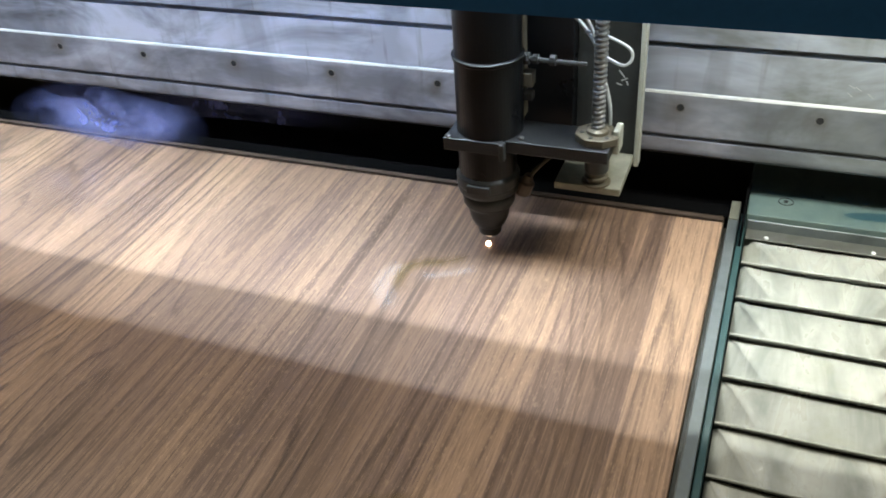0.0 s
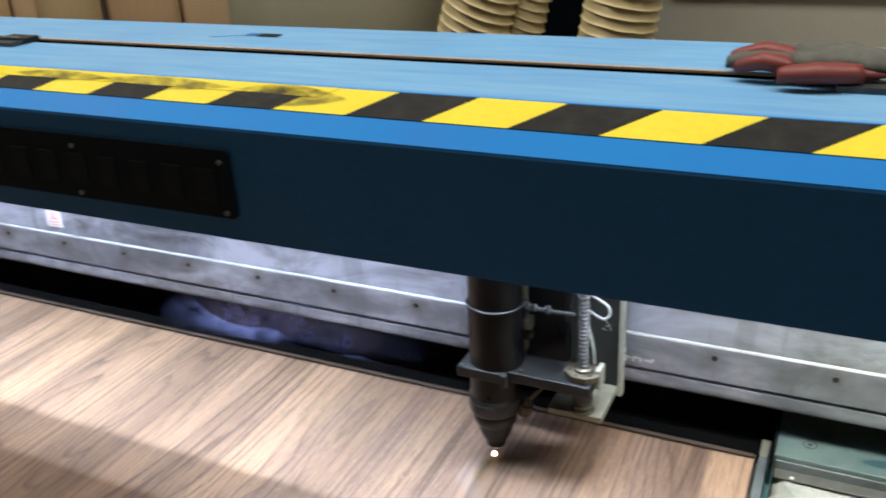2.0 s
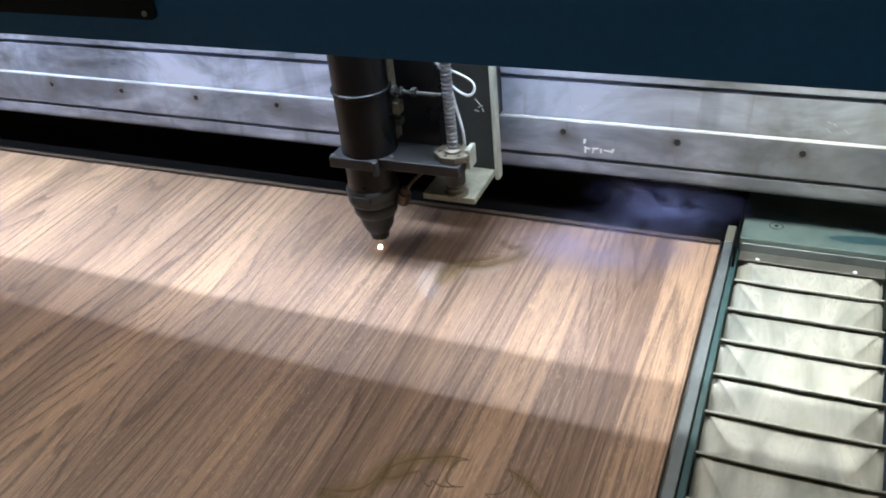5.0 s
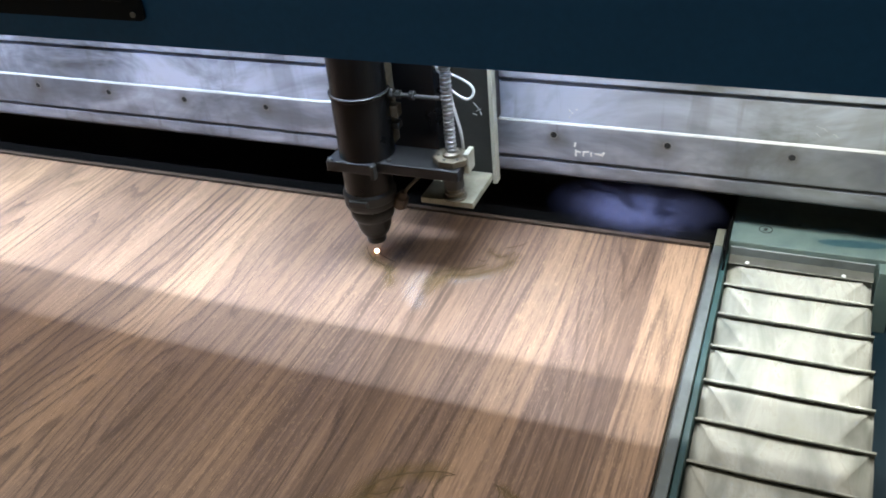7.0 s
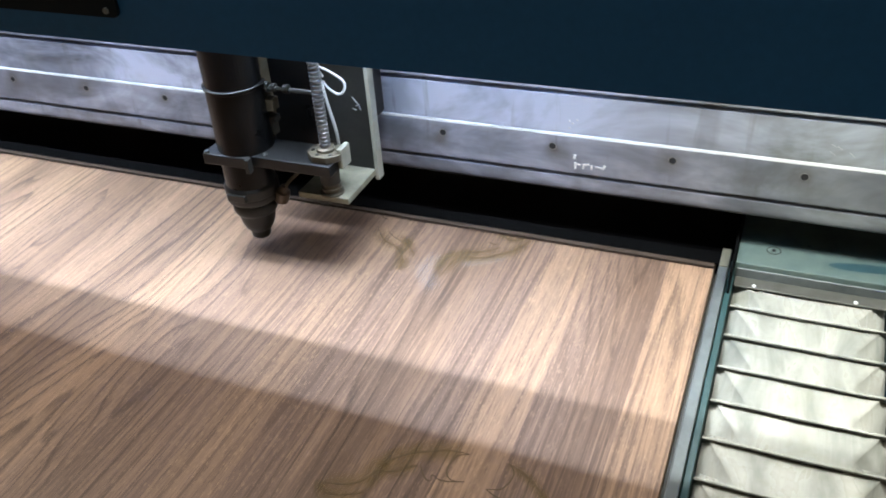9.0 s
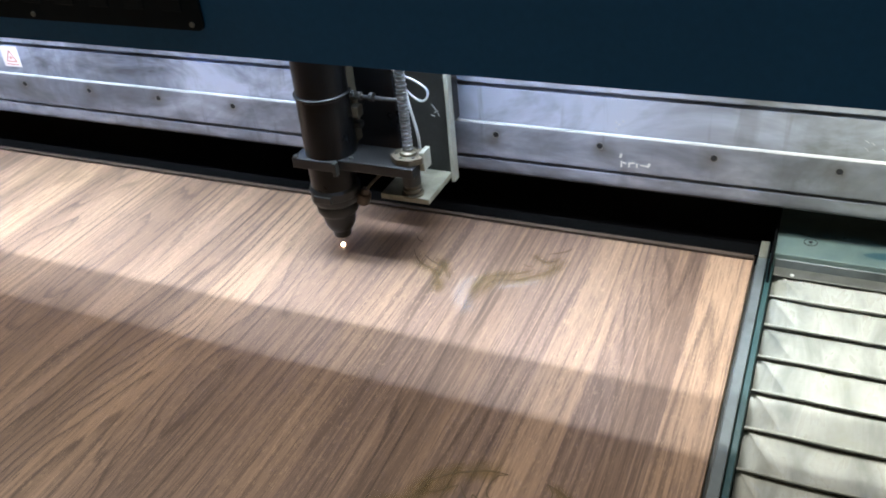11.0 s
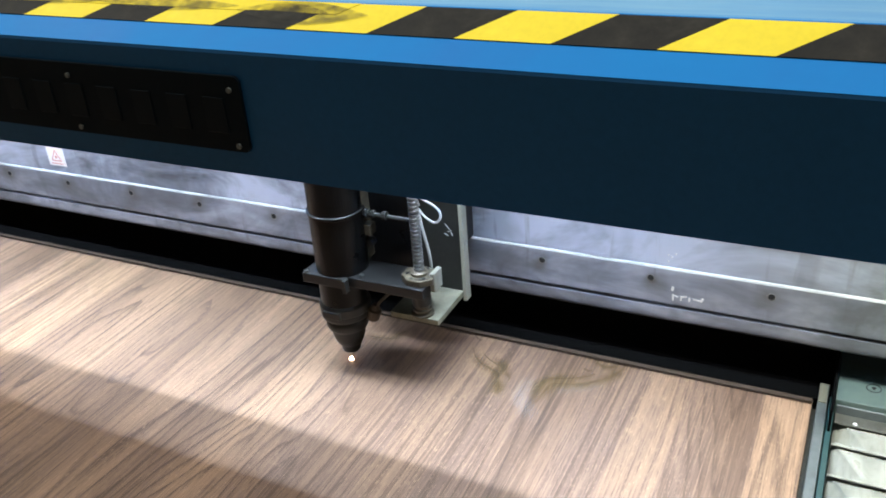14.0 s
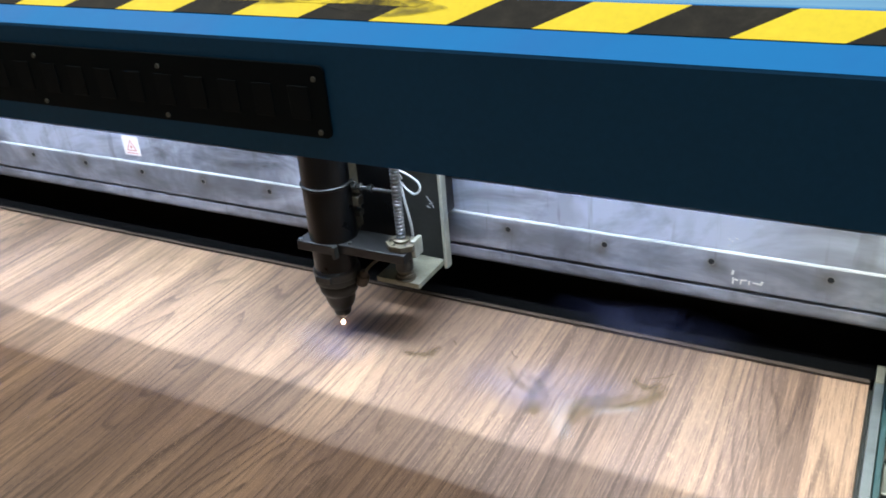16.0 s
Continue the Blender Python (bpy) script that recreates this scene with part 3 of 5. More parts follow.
def hazard_tape():
    """Slanted yellow and black fields on the sloping lid edge, each of them a piece of its own."""
    t = thing("hazard_tape", 0, -0.18, 0.48)
    tagged(t, "yellow and black hazard tape, smudged, on the blue lid", "tape")
    a, b = Vector((0, -0.1775, 0.4779)), Vector((0, -0.1450, 0.4997))
    n = Vector((0, -(b - a).z, (b - a).y)).normalized()
    a, b = a + n * 0.0006, b + n * 0.0006
    base = Vector((0, -0.18, 0.48))
    pitch = 0.2
    x = 0.2065 - 10 * pitch
    for mat, wide, start, label in ((YELLOW, 0.1010, 0.0, "yellow"), (TAPEBLACK, 0.099, 0.1010, "black")):
        bm = bmesh.new()
        lower = [bm.verts.new(a - base), bm.verts.new(a - base + Vector((wide - 0.0004, 0, 0)))]
        upper = [bm.verts.new(b - base + Vector((0.056, 0, 0))), bm.verts.new(b - base + Vector((0.056 + wide - 0.0004, 0, 0)))]
        f = bm.faces.new((lower[0], lower[1], upper[1], upper[0]))
        r = bmesh.ops.extrude_face_region(bm, geom=[f])
        bmesh.ops.translate(bm, vec=n * 0.0005, verts=[v for v in r["geom"] if isinstance(v, bmesh.types.BMVert)])
        me = mesh_of("stripe", bm, mat)
        for k in range(15):
            ob = new("stripe", me)
            ob.parent = t
            ob.location = (x + start + k * pitch, 0, 0)
            tagged(ob, label + " stripe")
    # a length of plain yellow stuck along the upper edge, over the stripes
    bm = bmesh.new()
    low, high, n_steps = [], [], 24
    for i in range(n_steps + 1):
        u = i / n_steps
        px = -0.37 + 0.63 * u
        wave = 0.60 + 0.03 * noise.noise((px * 14, 2, 5))
        low.append(bm.verts.new(a.lerp(b, wave) - base + n * 0.0007 + Vector((px, 0, 0))))
        high.append(bm.verts.new(b - base + n * 0.0007 + Vector((px + 0.025, 0, 0))))
    for i in range(n_steps):
        bm.faces.new((low[i], low[i + 1], high[i + 1], high[i]))
    r = bmesh.ops.extrude_face_region(bm, geom=bm.faces[:])
    bmesh.ops.translate(bm, vec=n * 0.0003, verts=[v for v in r["geom"] if isinstance(v, bmesh.types.BMVert)])
    part("overlaid_strip", bm, YELLOW, t, "plain yellow strip over the stripes")
    return t


hazard_tape()


def tape_smudges():
    """Oily rub marks across the tape."""
    g = thing("tape_smudge", 0.15, -0.16, 0.49)
    tagged(g, "dark oily rub marks on the hazard tape", "smudge", kind="stuff")
    m = Mat("oily_smudge", 0.6, 0, (0.03, 0.028, 0.02), 0.3)
    m.link(m.grey(m.noise(m.coords(1, 2, 2), 30, 4, 0.65), 0.34, 0.72, 0.0, 0.7), m.b.inputs["Alpha"])
    for x, wide, u0, u1 in ((0.02, 0.22, 0.45, 0.98), (0.215, 0.17, 0.15, 0.99), (0.20, 0.10, 0.30, 0.9), (-0.16, 0.18, 0.5, 0.95)):
        bm = bmesh.new()
        a, b = Vector((0, -0.1775, 0.4779)), Vector((0, -0.1450, 0.4997))
        n = Vector((0, -(b - a).z, (b - a).y)).normalized() * 0.0021
        low, high = [], []
        for i in range(13):
            t = i / 12
            arch = math.sin(math.pi * t)
            px = x - wide / 2 + wide * t
            low.append(bm.verts.new(a.lerp(b, u0 + (u1 - u0) * (0.5 - 0.5 * arch)) + n + Vector((px - 0.15, 0.16, -0.49))))
            high.append(bm.verts.new(a.lerp(b, u0 + (u1 - u0) * (0.55 + 0.45 * arch)) + n + Vector((px - 0.15, 0.16, -0.49))))
        for i in range(12):
            bm.faces.new((low[i], low[i + 1], high[i + 1], high[i]))
        part("rub_mark", bm, m.m, g)


tape_smudges()


def led_strips():
    for y, z in STRIPS:
        s = thing("strip_light", 0, y, z)
        tagged(s, "slim white strip light under the gantry hood", "strip light", "strip lights under the hood")
        part("housing", box(-1.72, 1.07, -0.006, 0.006, 0, 0.007), WHITE, s)
        part("diffuser", box(-1.71, 1.06, -0.003, 0.003, -0.004, -0.0005), LED, s)


led_strips()


def name_plate():
    """Black plate with raised black characters, bolted to the hood: the name stays a row of plain bars."""
    p = thing("sign_plate", 0, -0.2062, 0.3415)
    tagged(p, "black metal plate with raised black bars and steel bolts", "sign plate")
    x0, x1, z0, z1, r = -1.005, 0.156, 0.0, 0.09, 0.008
    bm = bmesh.new()
    outline = []
    for cx, cz, a0 in ((x1 - r, z1 - r, 0), (x0 + r, z1 - r, 90), (x0 + r, z0 + r, 180), (x1 - r, z0 + r, 270)):
        for k in range(5):
            a = radians(a0 + 22.5 * k)
            outline.append((cx + r * math.cos(a), cz + r * math.sin(a)))
    v = [bm.verts.new((x, 0, z)) for x, z in outline]
    f = bm.faces.new(v)
    e = bmesh.ops.extrude_face_region(bm, geom=[f])
    bmesh.ops.translate(bm, vec=(0, -0.004, 0), verts=[k for k in e["geom"] if isinstance(k, bmesh.types.BMVert)])
    plate = part("backing", bm, BLACK, p)
    for k in range(20):
        x = 0.116 - 0.0545 * k
        part("raised_bar", box(x - 0.015, x + 0.015, -0.0052, -0.0039, 0.022, 0.064, 0.0005, seg=1), BARBLACK, plate)
    for x in (0.1415, -0.106, -0.342, -0.628, -0.982):
        for z in (0.0075, 0.0742):
            part("bolt", disc_y(x, z, 0.0033, -0.004, -0.0062, 12), RAILGREY, plate)
    return p


name_plate()


# ---- near-black sheet over the board, added for the dark slot behind the cut line ----
def cover():
    c = thing("slot_black_sheet", 0, 0.001, 0.001)
    tagged(c, "near-black sheet lying low over the board, added for the dark slot", "cover")
    part("sheet", box(-1.665, 0.797, 0.003, 0.30, 0.0015, 0.004), GAPBLACK, c)
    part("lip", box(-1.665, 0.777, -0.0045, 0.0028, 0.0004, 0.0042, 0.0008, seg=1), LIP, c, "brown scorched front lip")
    part("side_cheek", box(0.7975, 0.8, -0.06, 0.12, -0.10, 0.038), GAPBLACK, c)
    return c


cover()


# ---- side rail, side plate and pleated way covers ----
def side_rail(x, flip, name):
    r = thing(name, x, -0.6, 0)
    tagged(r, "grey metal guide rail with a teal side strip beside the board", "guide rail", "rails beside the board")
    s = -1 if flip else 1
    a, b = sorted((0.0018 * s, 0.0132 * s))
    bar = part("rail_bar", box(a, b, -0.9, 0.628, -0.05, 0.012, 0.0014), RAILGREY, r)
    a, b = sorted((-0.0030 * s, 0.0015 * s))
    part("rail_foot", box(a, b, -0.9, 0.600, -0.05, -0.008, 0.0006), CLAMPGREY, r, "greasy rail foot")
    a, b = sorted((0.0145 * s, 0.0212 * s))
    part("side_strip", box(a, b, -0.9, 0.610, -0.05, 0.0085, 0.0012), TEALDARK, r, "teal painted strip")
    a, b = sorted((0.0022 * s, 0.0128 * s))
    part("end_block", box(a, b, 0.588, 0.6275, 0.0121, 0.0136, 0.0005, seg=1), SHELFSTEEL, bar, "pale end block")
    return r


side_rail(0.7805, False, "guide_rail")
side_rail(-1.666, True, "guide_rail")


def side_plate(x0, x1, name):
    p = thing(name, (x0 + x1) / 2, 0.03, 0.019)
    tagged(p, "teal painted steel side plate with a countersunk screw", "side plate", "side plates under the beam")
    w = (x1 - x0) / 2
    part("plate", box(-w, w, -0.052, 0.20, -0.12, 0.010, 0.001), TEAL, p)
    sx, sy = (0.8408 - (x0 + x1) / 2 if x0 > 0 else 0), -0.0158
    at = Matrix.Translation((sx, sy, 0.010))
    seat = lathe([(0.0052, 0), (0.0052, 0.0004), (0.0034, 0.0004), (0.0028, 0.0001)], 24)
    bmesh.ops.transform(seat, matrix=at, verts=seat.verts)
    sc = part("screw", seat, TEAL, p)
    part("socket", lathe([(0.0026, 0.0101), (0.0026, 0.0108)], 6), DARK, sc).location = (sx, sy, 0)
    rim = lathe([(0.0084, 0), (0.0084, 0.0003), (0.0074, 0.0003), (0.0074, 0)], 32, False)
    bmesh.ops.transform(rim, matrix=at, verts=rim.verts)
    part("grease_ring", rim, DARK, p, "thin dark ring round the screw")
    if x0 > 0:
        patch = bmesh.new()
        edge = []
        for k in range(40):
            a = 2 * math.pi * k / 40
            r = 1 + 0.10 * noise.noise((2 * math.cos(a), 2 * math.sin(a), 4))
            edge.append(patch.verts.new((0.046 + 0.040 * r * math.cos(a), -0.0245 + 0.0088 * r * math.sin(a) + 0.004 * math.cos(a), 0.0103)))
        patch.faces.new(edge)
        part("touched_up_patch", patch, PATCHTEAL, p, "darker blue-green paint patch")
        part("front_lug", box(0.0745, w, -0.074, -0.0523, -0.12, 0.006, 0.001), TEAL, p, "teal lug beside the way cover")
        part("scratch", box(-0.082, -0.064, 0.001, 0.0018, 0.0101, 0.0103), TEALDARK, p)
        part("chip", box(-0.018, -0.0145, 0.0025, 0.0065, 0.0101, 0.0103), TEALDARK, p)
    return p


side_plate(0.8012, 0.990, "side_plate")
side_plate(-2.0, -1.69, "side_plate")

PLEATS = 14
PLEAT_X0, PLEAT_X1 = 0.8035, 0.967


def pleat_mesh(seed):
    """One fold: it rises towards a corded crest in front, drops under it, and is tucked in along creases at both ends."""
    bm = bmesh.new()
    w = PLEAT_X1 - PLEAT_X0
    rows = [(0.066, -0.0150), (0.060, -0.0122), (0.054, -0.0100), (0.048, -0.0083), (0.041, -0.0068), (0.034, -0.0055), (0.027, -0.0043), (0.020, -0.0032), (0.013, -0.0021), (0.007, -0.0012), (0.0026, -0.0006),
            (0.0016, -0.0001), (0.0006, 0.0005), (-0.0006, 0.0005), (-0.0014, -0.0001), (-0.0014, -0.0008), (0.0006, -0.0026), (0.005, -0.0130)]
    grid = []
    for j, (y, z) in enumerate(rows):
        u = max(0.0, min(1.0, y / 0.060))
        reach = 0.004 + 0.034 * (1 - u)
        tuck = min(1.0, 4.5 * u) if j < 11 else 0.0
        line = []
        inner = [reach + (w - 2 * reach) * k / 14 for k in range(15)]
        for k, x in enumerate([0.0, 0.35 * reach, 0.7 * reach, 0.93 * reach] + inner + [w - 0.93 * reach, w - 0.7 * reach, w - 0.35 * reach, w]):
            edge = min(x, w - x)
            z = z if j > 10 else 0.62 * rows[j][1]
            fall = -0.85 * max(0.0, reach - edge) * tuck
            ridge = 0.0014 * tuck if k in (4, 18) else 0.0
            pucker = 0.0016 * math.exp(-edge / 0.022) * math.sin(edge * 620 + 60 * y + seed) * tuck
            slack = 0.0012 * noise.noise((x * 17 + seed, y * 16, seed)) * tuck + 0.0003 * noise.noise((x * 60, y * 44, seed + 3)) * tuck
            sway = 0.0009 * noise.noise((x * 22, 1.3, seed)) if j >= 9 else 0.0
            line.append(bm.verts.new((x, y + sway, z + fall + ridge + pucker + slack)))
        grid.append(line)
    for a, b in zip(grid, grid[1:]):
        for i in range(len(a) - 1):
            bm.faces.new((a[i], a[i + 1], b[i + 1], b[i]))
    r = bmesh.ops.extrude_face_region(bm, geom=bm.faces[:])
    bmesh.ops.translate(bm, vec=(0, 0.0003, -0.0008), verts=[v for v in r["geom"] if isinstance(v, bmesh.types.BMVert)])
    return mesh_of("pleat", bm, PLEAT, True)


def bellows():
    b = thing("pleated_way_cover", PLEAT_X0, -0.0225, 0.010)
    tagged(b, "oily grey pleated way cover beside the board", "way cover", "way covers")
    part("clamp_bar", box(0, PLEAT_X1 - PLEAT_X0, -0.001, 0.0015, -0.03, 0.012, 0.0005, seg=1), RAILGREY, b)
    bar = part("clamp_strip", box(0, PLEAT_X1 - PLEAT_X0, -0.0200, -0.001, -0.0016, 0.0008, 0.0006, seg=1), CLAMPGREY, b, "grey clamping strip")
    for x in (0.022, 0.131):
        k = lathe([(0.0026, 0), (0.0026, 0.0008), (0.0018, 0.0016), (0.0006, 0.0019)], 12)
        bmesh.ops.transform(k, matrix=Matrix.Translation((x, -0.0165, 0.0008)), verts=k.verts)
        part("rivet", k, FLECK, bar)
    part("end_bar", box(0, PLEAT_X1 - PLEAT_X0, -0.96, -0.945, -0.03, 0.004, 0.001), RAILGREY, b)
    kinds = [pleat_mesh(v * 4.7) for v in range(4)]
    folds = []
    for k in range(PLEATS):
        ob = new("pleat", kinds[(3 * k + k // 4) % 4])
        ob.parent = b
        folds.append(ob)
    return b, folds


BELLOWS, FOLDS = bellows()


def table_bed():
    b = thing("table_bed", -0.46, -0.5, -0.86)
    tagged(b, "dark teal machine bed under the board", "machine bed")
    part("top_plate", box(-1.59, 1.58, -1.4, 1.4, 0.76, 0.80, 0.006), BEDPAINT, b)
    part("base", box(-1.56, 1.55, -1.37, 1.37, 0.0, 0.757, 0.01), BEDPAINT, b)


table_bed()


# ---- scorched ornament on the board ----
def smooth_line(points, steps=7):
    pts = [Vector((x, y, 0)) for x, y in points]
    out = []
    for i in range(len(pts) - 1):
        p0, p1, p2, p3 = pts[max(i - 1, 0)], pts[i], pts[i + 1], pts[min(i + 2, len(pts) - 1)]
        for k in range(steps):
            t = k / steps
            out.append(0.5 * (2 * p1 + (p2 - p0) * t + (2 * p0 - 5 * p1 + 4 * p2 - p3) * t * t + (3 * p1 - p0 - 3 * p2 + p3) * t ** 3))
    return out + [pts[-1]]


def ribbon(points, wide, z0, z1):
    """A flat band along a smooth line, tapered at both ends."""
    line = smooth_line(points)
    bm = bmesh.new()
    rows = []
    for i, p in enumerate(line):
        d = (line[min(i + 1, len(line) - 1)] - line[max(i - 1, 0)]).normalized()
        side = Vector((-d.y, d.x, 0)) * wide / 2 * min(1.0, 0.35 + 3 * min(i, len(line) - 1 - i) / len(line))
        rows.append([bm.verts.new((*(p + side).xy, z)) for z in (z0, z1)] + [bm.verts.new((*(p - side).xy, z)) for z in (z1, z0)])
    for a, b in zip(rows, rows[1:]):
        for j in range(4):
            bm.faces.new((a[j], a[(j + 1) % 4], b[(j + 1) % 4], b[j]))
    bm.faces.new(rows[0][::-1])
    bm.faces.new(rows[-1])
    return bm


def sheet(points, wide, z):
    """An open band along a smooth line; its second texture coordinate runs across it."""
    line = smooth_line(points)
    bm = bmesh.new()
    uv = bm.loops.layers.uv.new("across")
    rows = []
    for i, p in enumerate(line):
        d = (line[min(i + 1, len(line) - 1)] - line[max(i - 1, 0)]).normalized()
        side = Vector((-d.y, d.x, 0)) * wide / 2
        rows.append([bm.verts.new((*(p + side * k).xy, z)) for k in (-1, 1)])
    n = len(rows) - 1
    for i, (a, b) in enumerate(zip(rows, rows[1:])):
        f = bm.faces.new((a[0], b[0], b[1], a[1]))
        for loop, (u, v) in zip(f.loops, ((i, 0), (i + 1, 0), (i + 1, 1), (i, 1))):
            loop[uv].uv = (u / n, v)
    return bm


def haze(name, colour, alpha, scale):
    """A thin see-through deposit: patchy, never closed."""
    m = Mat(name, 0.8, 0, colour, 0.1)
    patches = m.grey(m.noise(m.coords(), scale, 4, 0.6), 0.25, 0.75, 0.25, 1.0)
    c, sep = m.n("ShaderNodeTexCoord"), m.n("ShaderNodeSeparateXYZ")
    m.link(c.outputs["UV"], sep.inputs[0])
    side = m.ramp(sep.outputs["Y"], (0.0, (0,) * 3), (0.3, (0.6 * alpha,) * 3), (0.5, (alpha,) * 3), (0.7, (0.6 * alpha,) * 3), (1.0, (0,) * 3))
    ends = m.ramp(sep.outputs["X"], (0.0, (0,) * 3), (0.2, (1,) * 3), (0.8, (1,) * 3), (1.0, (0,) * 3))
    m.link(m.mix(1.0, m.mix(1.0, patches, side, "MULTIPLY"), ends, "MULTIPLY"), m.b.inputs["Alpha"])
    return m.m


STAIN = haze("smoke_stain", (0.15, 0.10, 0.025), 0.62, 60)
LINES = [
    # tail with prongs
    [(.461, -.191), (.452, -.172), (.452, -.152), (.463, -.136), (.486, -.127), (.500, -.119), (.513, -.107)],
    [(.461, -.191), (.463, -.172), (.467, -.148), (.480, -.141), (.500, -.136), (.520, -.121), (.535, -.104), (.544, -.083), (.544, -.071)],
    [(.501, -.070), (.508, -.080), (.521, -.087), (.532, -.083), (.539, -.070)], [(.521, -.067), (.531, -.062), (.542, -.054), (.547, -.046)], [(.495, -.100), (.503, -.103), (.507, -.100)],
    # hooked leaf
    [(.336, -.105), (.347, -.122), (.362, -.136), (.379, -.144), (.391, -.152), (.398, -.164), (.405, -.181), (.399, -.193)],
    [(.354, -.112), (.369, -.124), (.386, -.132), (.392, -.133)],
    [(.326, -.073), (.334, -.083), (.343, -.086)], [(.400, -.143), (.410, -.153), (.411, -.161)],
    # small arc
    [(.178, -.129), (.195, -.130), (.210, -.127), (.221, -.122), (.222, -.109), (.229, -.100)], [(.237, -.079), (.242, -.083), (.248, -.089)],
    # large ornament nearer the front
    [(.471, -.529), (.477, -.534), (.489, -.539), (.502, -.537), (.515, -.531), (.521, -.525)],
    [(.471, -.529), (.486, -.528), (.503, -.523), (.513, -.515), (.519, -.504), (.526, -.486), (.541, -.471), (.558, -.462), (.575, -.455), (.588, -.453), (.598, -.453)],
    [(.521, -.499), (.536, -.496), (.547, -.487), (.556, -.481)],
    [(.557, -.479), (.563, -.488), (.570, -.495), (.575, -.495)], [(.575, -.495), (.573, -.488), (.581, -.491), (.589, -.491), (.599, -.488)],
    [(.598, -.453), (.589, -.457), (.585, -.465), (.584, -.475), (.586, -.483), (.592, -.488), (.599, -.488), (.605, -.486)],
    [(.637, -.452), (.647, -.456), (.658, -.462), (.669, -.470), (.679, -.480), (.690, -.497), (.697, -.525)],
    [(.637, -.452), (.642, -.456), (.646, -.464), (.644, -.476), (.639, -.484), (.627, -.488)], [(.627, -.488), (.635, -.492), (.643, -.494), (.656, -.495)], [(.521, -.500), (.525, -.508), (.529, -.512)],
    [(.471, -.529), (.480, -.545), (.507, -.556), (.540, -.575)], [(.697, -.525), (.680, -.560), (.640, -.585), (.590, -.590)],
]


def ornament():
    """Grooves and stains; those that are cut during the clip come up out of the board at their time."""
    cut = []
    for k, pts in enumerate(LINES):
        ob = part("scorched_line", ribbon(pts, 0.0012, 0.0001, 0.0004), SCORCH, BOARD, "dark scorched groove")
        cut.append((ob, 0 if k == 0 or k >= 11 else 2.6 if k < 5 else 6.0 if k < 7 else 8.2 if k < 9 else 12.3 if k == 9 else 15.2))
    for pts, w, t in ((LINES[0], 0.015, 0), (LINES[1], 0.017, 2.8), (LINES[5], 0.014, 6.0), (LINES[2], 0.012, 3.5), (LINES[9], 0.012, 12.5), ([(.398, -.164), (.404, -.178), (.402, -.192)], 0.016, 8.0), ([(.372, -.118), (.396, -.135), (.410, -.158)], 0.014, 8.0), (LINES[11], 0.012, 0), (LINES[12], 0.022, 0), (LINES[13], 0.016, 0), (LINES[17], 0.010, 0)):
        cut.append((part("smoke_stain", sheet(pts, w * 1.5, 0.00006), STAIN, BOARD, "brown smoke stain"), t))
    return cut


CUTS = ornament()
ASH = haze("pale_ash", (0.60, 0.56, 0.54), 0.20, 70)
for line, wide in (([(.466, -.222), (.440, -.190), (.436, -.165), (.444, -.140)], 0.030), ([(.474, -.158), (.500, -.147), (.530, -.128)], 0.016)):
    part("ash_dust", sheet(line, wide, 0.0001), ASH, BOARD, "pale ash dusted beside the cut")


# ---- marks and labels on the beam ----
def warning_label():
    w = thing("warning_label", -0.4435, 0.0034, 0.1865)
    tagged(w, "small pale warning label with a faded red triangle on the beam", "label")
    part("paper", box(-0.0195, 0.0195, -0.0006, 0, -0.018, 0.018), PINKWHITE, w)
    for cx, cz, turn, ln in ((0.0, -0.0085, 0, 0.0225), (-0.0055, 0.0010, -60, 0.0225), (0.0055, 0.0010, 60, 0.0225)):
        bar = box(-ln / 2, ln / 2, -0.0010, -0.0006, -0.0010, 0.0010)
        bmesh.ops.transform(bar, matrix=Matrix.Translation((cx, 0, cz)) @ Matrix.Rotation(radians(turn), 4, "Y"), verts=bar.verts)
        part("triangle_side", bar, FADEDRED, w, "faded red outline of a triangle")
    part("dot", disc_y(0, -0.002, 0.0028, -0.0006, -0.0010, 12), FADEDRED, w)
    part("bar", box(-0.013, 0.013, -0.0009, -0.0006, -0.0145, -0.0128), FADEDRED, w)


warning_label()


